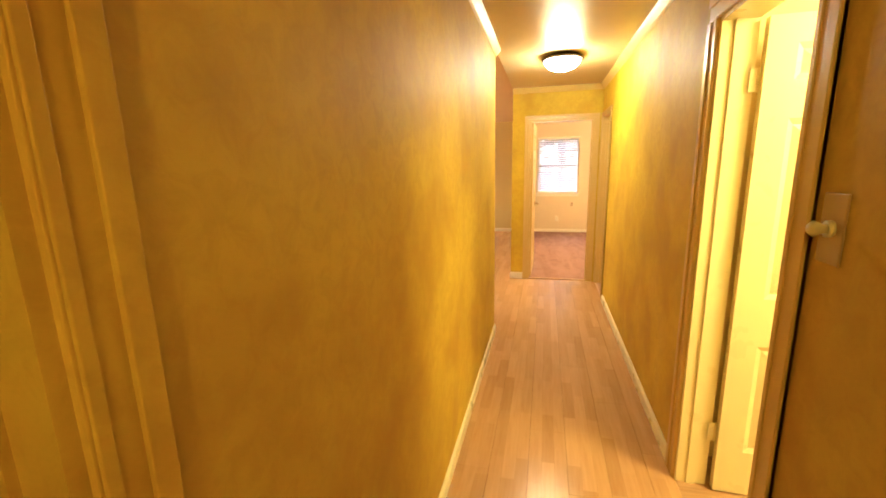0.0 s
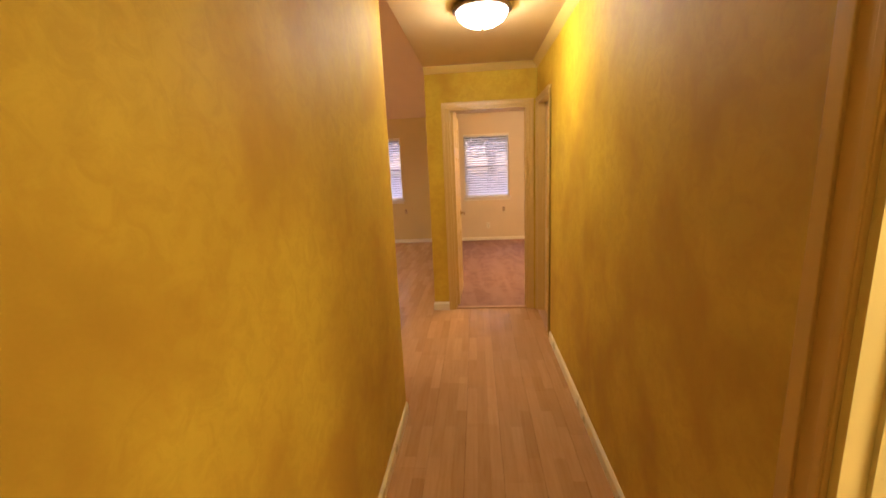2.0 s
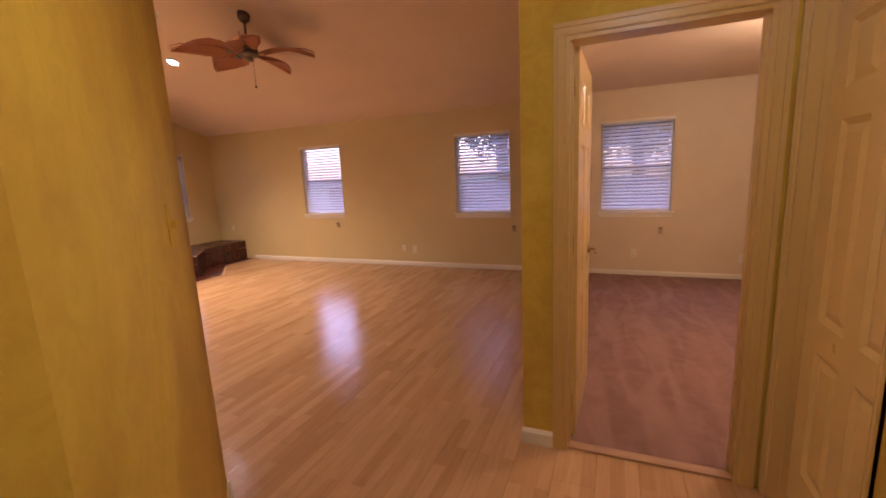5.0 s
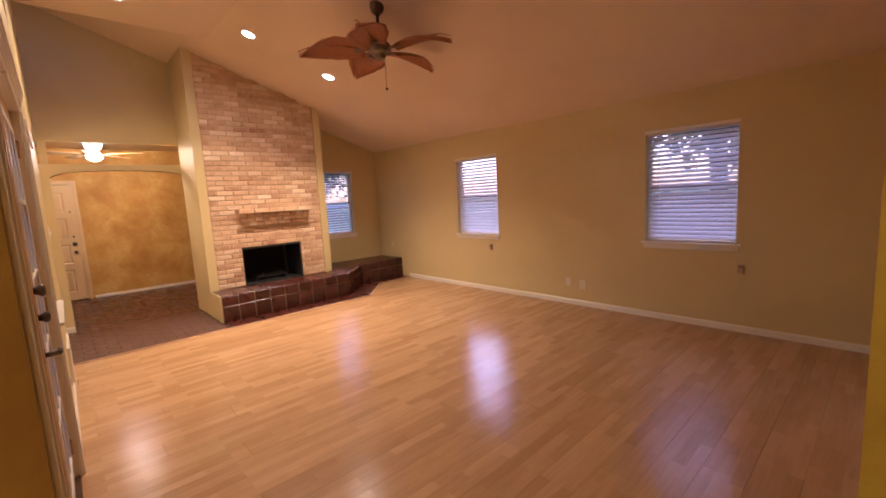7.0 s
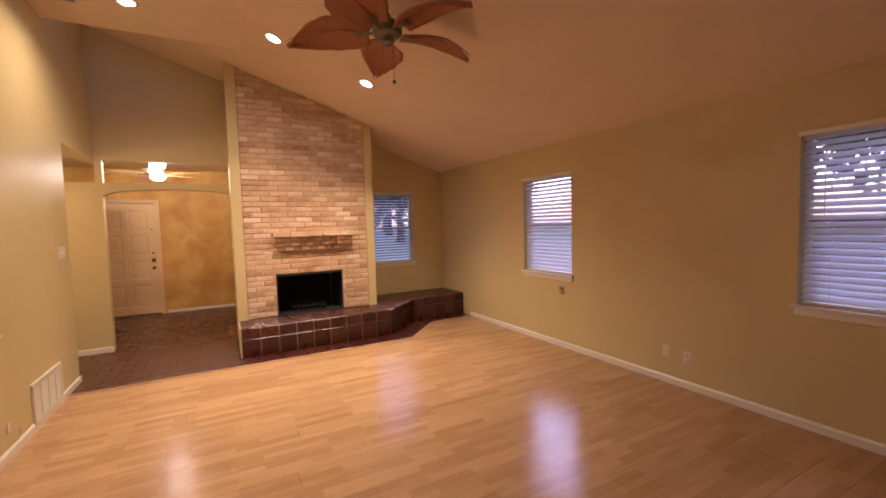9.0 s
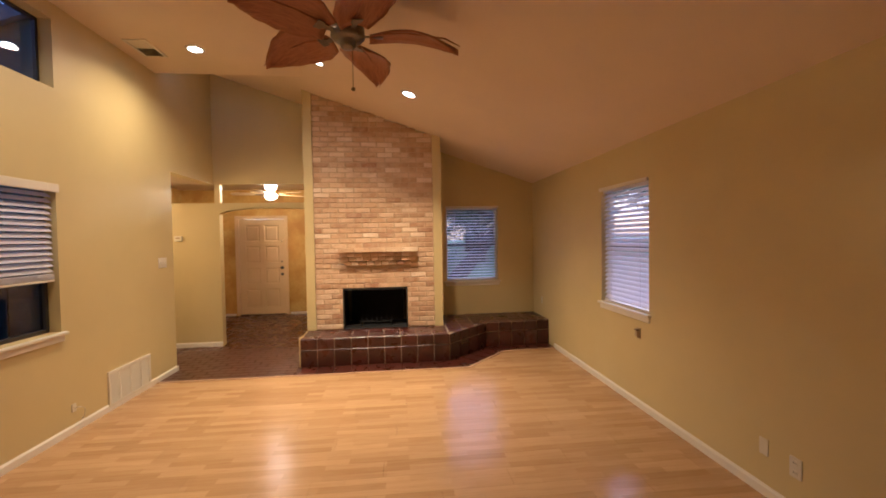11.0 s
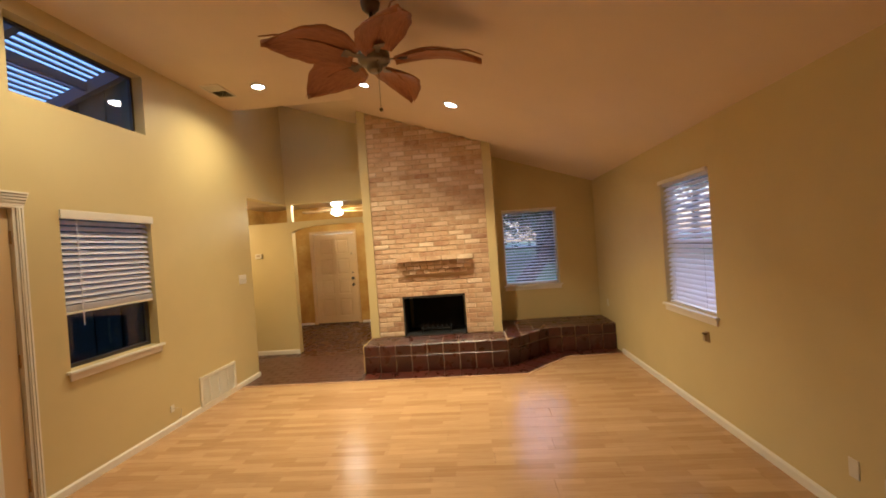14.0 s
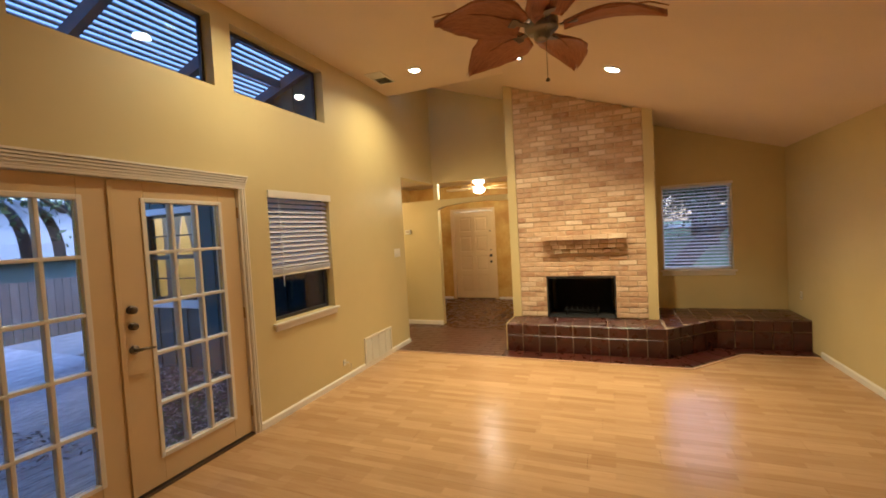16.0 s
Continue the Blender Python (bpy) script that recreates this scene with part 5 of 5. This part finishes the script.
bm_box(bm, -5.0, -3.32, -3.3, -3.2, 0.0, 2.5)
bm_box(bm, -5.0, -3.32, -0.7, -0.66, 0.0, 2.5)
bm_box(bm, -5.1, -3.32, -3.3, -0.66, 2.5, 2.6)
part("room", bm, "cream", wing, "warm lit room behind the window")
for yc, tie in ((-2.10, 1), (-1.62, -1)):
    c = thing("curtain", (-3.42, yc, 0.75), "gathered cream curtain behind the lit window", "curtain")
    bm = bmesh.new()
    cols = []
    for i in range(41):
        u = i / 40
        col = []
        for z in (0.0, 0.35, 0.75, 1.35):
            pinch = {0.0: 0.8, 0.35: 0.45, 0.75: 0.7, 1.35: 1.0}[z]
            col.append(bm.verts.new((0.018 * math.sin(u * 52), tie * (-0.22 + 0.44 * u * pinch), z)))
        cols.append(col)
    for p0, p1 in zip(cols, cols[1:]):
        for k in range(3):
            bm.faces.new((p0[k], p1[k], p1[k + 1], p0[k + 1]))
    o = part("cloth", bm, "curtain", c, smooth=True)
    o.modifiers.new("thick", "SOLIDIFY").thickness = 0.002

pg = thing("pergola", (0, 0, 0), "blue grey slatted pergola roof over the patio", "pergola")


def roof_z(y):
    return 3.37 + 0.355 * y


fall = math.degrees(math.atan(0.355))
for k in range(41):
    y = 0.93 - k * 0.0655
    at = pose(-0.99, y, roof_z(y), fall)
    bm = bmesh.new()
    bm_box(bm, -2.17, 2.19, -0.014, 0.014, 0.0, 0.018)
    part("slat", bm, "pergola", pg, at=at)
for x in (-3.15, -2.18, -1.19, -0.19, 1.0):
    bm = bmesh.new()
    bm_box(bm, -0.032, 0.032, -2.9, 0.02, -0.12, -0.002)
    part("rafter", bm, "pergola", pg, "stained rafter", at=pose(x, 0.95, roof_z(0.95), fall))
box_part("blocking", (-3.115, -2.215, 0.35, 0.39, roof_z(0.37) - 0.10, roof_z(0.37) - 0.012), "pergola", pg, "stained blocking board")
box_part("beam", (-3.19, 1.2, -1.82, -1.74, roof_z(-1.78) - 0.30, roof_z(-1.78) - 0.13), "pergola", pg, "stained beam")
box_part("post", (1.05, 1.15, -1.83, -1.73, -0.3, roof_z(-1.78) - 0.302), "pergola", pg, "stained post")

bm = bmesh.new()
bm_box(bm, -9.0, -3.21, -7.1, -4.62, -0.3, -0.17)
structure("patio", bm, "pavement", "pale rough paving beside the mulch", "paving")
dk = thing("deck", (0, 0, 0), "weathered grey wooden deck outside the french doors", "deck", kind="structure")
for k in range(60):
    y = 0.93 - k * 0.145
    west = -1.35 if y > -0.25 else max(-3.19, -3.2 + (y + 3.4) / 1.75) if y > -3.4 else -3.19
    box_part("plank", (west, 3.2, y - 0.068, y + 0.068, -0.16, -0.13), "deck", dk)
box_part("joist", (-1.33, 3.2, -7.75, 0.98, -0.30, -0.165), "fence", dk)


def litter(name, count, spans, z, long, keep, label):
    """Small curled chips scattered over a patch of ground."""
    rng = random.Random(7)
    bm = bmesh.new()
    for _ in range(count):
        x, y = rng.uniform(*spans[0]), rng.uniform(*spans[1])
        if not keep(x, y):
            continue
        l, w = rng.uniform(0.015, long), rng.uniform(0.006, long * 0.4)
        m = Matrix.Translation((x, y, z + rng.uniform(0, 0.03))) @ Euler((rng.uniform(-0.6, 0.6), rng.uniform(-0.6, 0.6), rng.uniform(0, 3.14))).to_matrix().to_4x4()
        v = [bm.verts.new(m @ Vector(p)) for p in ((-l, -w, 0), (l, -w * 0.6, 0), (l, w, 0.003), (-l, w * 0.7, 0), (0, 0, 0.008))]
        for f in ((0, 1, 4), (1, 2, 4), (2, 3, 4), (3, 0, 4)):
            bm.faces.new([v[i] for i in f])
    me = bpy.data.meshes.new(name)
    bm.to_mesh(me)
    bm.free()
    me.materials.append(M["mulch"])
    tagged(new(name, me), label, name.replace("_", " "), "", "stuff")


litter("mulch", 13000, ((-3.18, -1.36), (-4.6, 0.95)), -0.155, 0.045, lambda x, y: not (y < -3.3 + (x + 3.2) * 1.75 and y < -0.3), "dark bark mulch with pale chips beside the deck")
litter("leaf_litter", 4200, ((-1.3, 2.4), (-6.5, 0.9)), -0.128, 0.038, lambda x, y: math.sin(x * 2.1 + y * 1.3) + math.sin(x * 0.7 - y * 2.3) > -0.5, "fallen dead leaves scattered over the weathered deck")


def fence_run(a, b, height, label):
    f = thing("fence", (0, 0, 0), label, "fence")
    d = Vector((b[0] - a[0], b[1] - a[1], 0))
    n = int(d.length / 0.145)
    turn = math.degrees(math.atan2(d.y, d.x))
    bm = bmesh.new()
    bm_box(bm, -0.066, 0.066, -0.01, 0.01, 0, height)
    first = part("board", bm, "fence", f, at=pose(a[0], a[1], -0.3, 0, 0, turn))
    r = random.Random(11)
    for i in range(1, n):
        o = new("board", first.data)
        o.parent = f
        p = Vector((a[0], a[1], -0.3)) + d * (i / n)
        o.matrix_basis = pose(p.x, p.y, p.z - r.uniform(0, 0.03), 0, 0, turn)
    for z in (0.2, height - 0.35):
        bm = bmesh.new()
        bm_box(bm, 0, d.length, -0.05, -0.012, z, z + 0.085)
        part("rail", bm, "fence", f, at=pose(a[0], a[1], -0.3, 0, 0, turn))
    return f


fence_run((-9.5, -7.2), (6.0, -7.9), 1.35, "low weathered board fence behind the deck")
fence_run((-10.0, 15.4), (8.0, 15.4), 1.5, "weathered board fence along the side yard")
sh = thing("neighbour_shed", (0, 0, 0), "grey shed with a pale curved panel roof behind the fence", "shed", kind="structure")
box_part("wall", (-8.5, -3.2, -13.5, -10.2, -0.3, 1.6), "siding", sh, "dark siding")
for k in range(9):
    x0 = -8.9 + k * 0.68
    bm = bmesh.new()
    pts = [(-9.8 - 2.1 * (1 - math.cos(a)), 1.5 + 1.7 * math.sin(a)) for a in [math.pi * i / 14 for i in range(15)]]
    top = [[bm.verts.new((x, y, z)) for y, z in pts] for x in (x0, x0 + 0.40)]
    bot = [[bm.verts.new((x, y * 0.995 - 0.05, z - 0.04)) for y, z in pts] for x in (x0, x0 + 0.40)]
    for i in range(14):
        bm.faces.new((top[0][i], top[1][i], top[1][i + 1], top[0][i + 1]))
        bm.faces.new((bot[0][i], bot[0][i + 1], bot[1][i + 1], bot[1][i]))
        for q in (0, 1):
            bm.faces.new((top[q][i], top[q][i + 1], bot[q][i + 1], bot[q][i]))
    part("roof_panel", bm, "roofing", sh, "pale curved roof panel")
bm = bmesh.new()
bm_gable(bm, [(-9.9, 1.45), (-11.9, 3.1), (-13.9, 1.45)], -8.8, -3.0)
part("roof", bm, "dark_frame", sh, "dark roof underlay")


def tree(at, height, crown, seed, label, lean=0.0, leaves=5200):
    t = thing("tree", at, label, "tree")
    r = random.Random(seed)
    bm = bmesh.new()
    trunk = [(0, 0, 0), (0.05, 0.03, height * 0.25), (-0.06, 0.08, height * 0.5), (0.04, 0.0, height * 0.75)]
    trunk = [(x, y + lean * z, z) for x, y, z in trunk]
    bm_tube(bm, trunk, [0.24, 0.19, 0.15, 0.08], 10)
    tips = []
    for k in range(9):
        z = height * (0.35 + 0.05 * k)
        a = k * 2.4 + r.uniform(-0.4, 0.4)
        l = crown * r.uniform(0.6, 1.0)
        e = (l * math.cos(a), l * math.sin(a), z + l * 0.6)
        bm_tube(bm, [(0, lean * z, z), (e[0] * 0.5, e[1] * 0.5 + lean * z, z + l * 0.2), (e[0], e[1] + lean * z, e[2])], [0.09, 0.055, 0.02], 7)
        tips += [(e[0], e[1] + lean * z, e[2]), (e[0] * 0.6, e[1] * 0.6 + lean * z, e[2])]
    part("trunk", bm, "bark", t, "rough grey trunk and limbs", smooth=True)
    bm = bmesh.new()
    for k in range(leaves):
        c = tips[r.randrange(len(tips))]
        p = Vector(c) + Vector((r.gauss(0, 1), r.gauss(0, 1), r.gauss(0, 0.7))) * crown * 0.33
        s = r.uniform(0.05, 0.12) * (1.0 if crown < 3.5 else 2.6)
        m = Matrix.Translation(p) @ Euler((r.uniform(0, 6), r.uniform(0, 6), r.uniform(0, 6))).to_matrix().to_4x4()
        v = [bm.verts.new(m @ Vector(q)) for q in ((-s, 0, 0), (0, -s * 0.45, 0), (s, 0, 0), (0, s * 0.45, 0))]
        bm.faces.new(v)
    me = bpy.data.meshes.new("crown")
    bm.to_mesh(me)
    bm.free()
    me.materials.append(M["foliage"])
    c = new("crown", me)
    c.parent = t
    return t


tree((-1.4, 12.5, -0.3), 6.4, 2.6, 2, "leafy oak behind the side fence", 0.0, 3200)
tree((2.4, 13.5, -0.3), 6.5, 2.6, 3, "leafy oak behind the side fence")
tree((-6.3, -10.6, -0.3), 6.0, 2.4, 5, "tall leafy tree over the back fence")
tree((-11.0, 5.15, 0.0), 4.6, 2.4, 12, "leafy oak with a leaning trunk in the front yard lawn", 0.85, 900)
far = tree((-21.0, -4.0, 0.8), 5.0, 2.8, 21, "dense leafy tree beyond the front lawn")
for k in range(6):
    copy_thing(far, pose(-21.0 - 1.6 * (k % 2), -0.2 + 3.9 * k, 0.75, 0, 0, 70 * k))
back = tree((-3.0, 19.0, -0.3), 7.0, 3.6, 22, "dense leafy tree beyond the side fence")
for k in range(3):
    copy_thing(back, pose(1.2 + 4.0 * k, 18.6 + (k % 2), -0.3, 0, 0, 80 * k + 30))
low = tree((-17.0, 7.4, 0.5), 3.0, 2.3, 31, "low spreading leafy tree at the lawn's edge", 0.0, 7000)
for x, y, z, turn in ((-19.0, 7.6, 0.7, 40), (-16.8, 1.6, 0.45, 310)):
    copy_thing(low, pose(x, y, z, 0, 0, turn))
copy_thing(low, pose(-18.2, 10.4, 0.6, 0, 0, 100))
copy_thing(low, pose(-17.6, 4.2, 0.55, 0, 0, 200))
tree((-24.0, 2.0, 0.9), 5.8, 3.0, 6, "large tree across the street")
tree((-24.5, 12.0, 0.9), 5.8, 3.0, 8, "large tree across the street")

# ---- laminate planks ----
lam = thing("laminate_floor", (0, 0, 0), "glossy three-strip beech laminate floor", "laminate floor", kind="structure")
PWD, PL = 0.1935, 1.285


def clip_outline(poly, nx, ny, c):
    """Keeps the part of a convex outline where nx x + ny y <= c."""
    out = []
    for i, p in enumerate(poly):
        q = poly[(i + 1) % len(poly)]
        dp, dq = nx * p[0] + ny * p[1] - c, nx * q[0] + ny * q[1] - c
        if dp <= 0:
            out.append(p)
        if dp * dq < 0:
            s = dp / (dp - dq)
            out.append((p[0] + s * (q[0] - p[0]), p[1] + s * (q[1] - p[1])))
    return out


def plank(outline):
    if len(outline) < 3:
        return
    area = 0.5 * abs(sum(p[0] * q[1] - q[0] * p[1] for p, q in zip(outline, outline[1:] + outline[:1])))
    if area < 0.002:
        return
    bm = bmesh.new()
    bm_prism(bm, outline, -0.011, 0.0)
    cx = sum(p[0] for p in outline) / len(outline)
    cy = sum(p[1] for p in outline) / len(outline)
    bm.transform(Matrix.Translation((-cx, -cy, 0)))
    me = bpy.data.meshes.new("plank")
    bmesh.ops.recalc_face_normals(bm, faces=bm.faces)
    bm.to_mesh(me)
    bm.free()
    me.materials.append(M["laminate"])
    o = new("plank", me)
    o.parent = lam
    o.location = (cx, cy, 0)


gap = 0.0006
x, row = -4.84, 0
while x < 2.434:
    x0, x1 = x + gap, x + PWD - gap
    ya, yb = (-5.0, HE + 0.014) if x0 > XP + 0.0 else ((H0, Y1) if x1 > 0.10 else (Y0 - 0.004, Y1))
    if x0 < XP < x1:
        ya = -5.0
    y = ya - (row * 0.457) % PL
    while y < yb:
        box = [(x0, max(ya, y + gap)), (min(x1, 2.434), max(ya, y + gap)), (min(x1, 2.434), min(yb, y + PL - gap)), (x0, min(yb, y + PL - gap))]
        if box[2][1] - box[1][1] > 0.01:
            if x0 < -4.0:
                # the border runs straight, slants, then straight again
                low = clip_outline(clip_outline(box, -1, 0, 4.105), 0, 1, 4.70)
                mid = clip_outline(clip_outline(clip_outline(box, 0, -1, -4.70), 0, 1, 5.30), -0.60, -0.64, -(0.64 * 4.70 + 0.60 * -4.12) - 0.012)
                far = clip_outline(clip_outline(box, -1, 0, 4.765), 0, -1, -5.30)
                for o in (low, mid, far):
                    plank(o)
            else:
                plank(box)
        y += PL
    x += PWD
    row += 1

# ---- pavers ----
rng = random.Random(5)
left = []
x, row = -4.135, 0
while x > -8.25:
    y = -0.52 - (row % 2) * 0.105
    while y < 3.38:
        y0, y1 = max(y, -0.54), min(y + 0.21, 3.39)
        inside = y1 - y0 > 0.03 and not (x < XB and x > XB - 0.15 and y1 < 1.24)
        if x - 0.105 > XB and (y1 > FY0 - 0.01 or x > -4.56 and y0 < Y0):
            inside = False if not (y0 < FY0 - 0.04 and y0 > Y0 - 0.02) else inside
            y1 = min(y1, FY0 - 0.006)
        if x > -4.56 and y0 < Y0 and y1 > Y0 + 0.03:
            y0 = Y0 + 0.001
            inside = True
        elif x > -4.56 and y0 < Y0:
            inside = False
        if inside and y1 - y0 > 0.03:
            left.append((x - 0.0525, (y0 + y1) / 2, y1 - y0 - 0.008))
        y += 0.21
    x -= 0.105
    row += 1
near = [p for p in left if p[0] > -5.45][:290]
for px, py, w in near:
    piece("paver", 0.097, w, 0.012, "paver", fl, pose(px, py, -0.012 + rng.uniform(0, 0.001)), 0.002)
rest = [p for p in left if p not in set(near)]
verts, faces = [], []
for px, py, w in rest:
    z = 0.0 + rng.uniform(-0.001, 0.0)
    n = len(verts)
    a, b, k = 0.0485, w / 2, 0.003
    verts += [(px - a, py - b, -0.012), (px + a, py - b, -0.012), (px + a, py + b, -0.012), (px - a, py + b, -0.012),
              (px - a + k, py - b + k, z), (px + a - k, py - b + k, z), (px + a - k, py + b - k, z), (px - a + k, py + b - k, z)]
    faces += [(n + 4, n + 5, n + 6, n + 7), (n, n + 1, n + 5, n + 4), (n + 1, n + 2, n + 6, n + 5), (n + 2, n + 3, n + 7, n + 6), (n + 3, n, n + 4, n + 7)]
me = bpy.data.meshes.new("pavers")
me.from_pydata(verts, [], faces)
me.materials.append(M["paver_stuff"])
ob = new("pavers", me)
ob.parent = fl
tagged(ob, "brown pavers further into the foyer", "", "", "stuff")

# ---- bricks ----
BL, BH, BJ = 0.203, 0.0585, 0.0095
rng = random.Random(3)
z, course = 0.352 + BJ, 0
MAN = (3.10, 4.13, 1.205, 1.445)
while z < slope_z(FY0):
    y = FY0 + PW + 0.004 - (0.5 * (BL + BJ) if course % 2 else 0)
    while y < FY1 - PW:
        spans = [(max(y, FY0 + PW + 0.003), min(y + BL, FY1 - PW - 0.003))]
        if z + BH > FB[2] and z < FB[3] - 0.02:
            spans = [(a, min(b, FB[0] - 0.001)) if a < FB[0] else (max(a, FB[1] + 0.001), b) for a, b in spans]
        for a, b in spans:
            if b - a > 0.025 and z < slope_z(b) + 0.01 and not (z + BH > MAN[2] and z < MAN[3] - 0.03 and a > MAN[0] - 0.02 and b < MAN[1] + 0.02):
                w = round(b - a, 2)
                piece("brick", w, BH, 0.052, "brick", fp, Matrix.Translation((XF - 0.053 + rng.uniform(-0.004, 0.004), (a + b) / 2, z + BH / 2))
                      @ pose(0, 0, 0, 0, 0, 90 + rng.uniform(-0.8, 0.8)) @ pose(0, 0, 0, 90 + rng.uniform(-1.5, 1.5), 0, rng.uniform(-0.7, 0.7)), 0.007)
        y += BL + BJ
    z += BH + BJ
    course += 1
# corbelled brick shelf
mt = thing("mantel", (0, 0, 0), "corbelled shelf of the same brick, stepping out above the firebox", "mantel shelf", kind="structure")
for k, (z0, z1, out, a, b, w) in enumerate(((1.392, 1.45, 0.150, 3.09, 4.14, 0.196), (1.335, 1.386, 0.115, 3.10, 4.13, 0.093), (1.275, 1.329, 0.085, 3.12, 4.11, 0.093), (1.215, 1.269, 0.055, 3.15, 4.06, 0.093))):
    n = round((b - a) / (w + 0.006))
    step = (b - a) / n
    for i in range(n):
        extra = (0.010 if (i + k) % 2 else 0) if k else 0.0
        piece("brick", step - 0.006, z1 - z0, round(out + 0.045 - extra, 3), "brick", mt, Matrix.Translation((XF - 0.04, a + step * (i + 0.5), (z0 + z1) / 2))
              @ pose(0, 0, 0, 0, 0, 90) @ pose(0, 0, 0, 90, 0, 0), 0.005)
    bm = bmesh.new()
    bm_box(bm, XF - 0.04, XF + out - 0.035, a + 0.006, b - 0.006, z0 - 0.003, z1 + 0.002)
    part("mortar", bm, "mortar", mt)
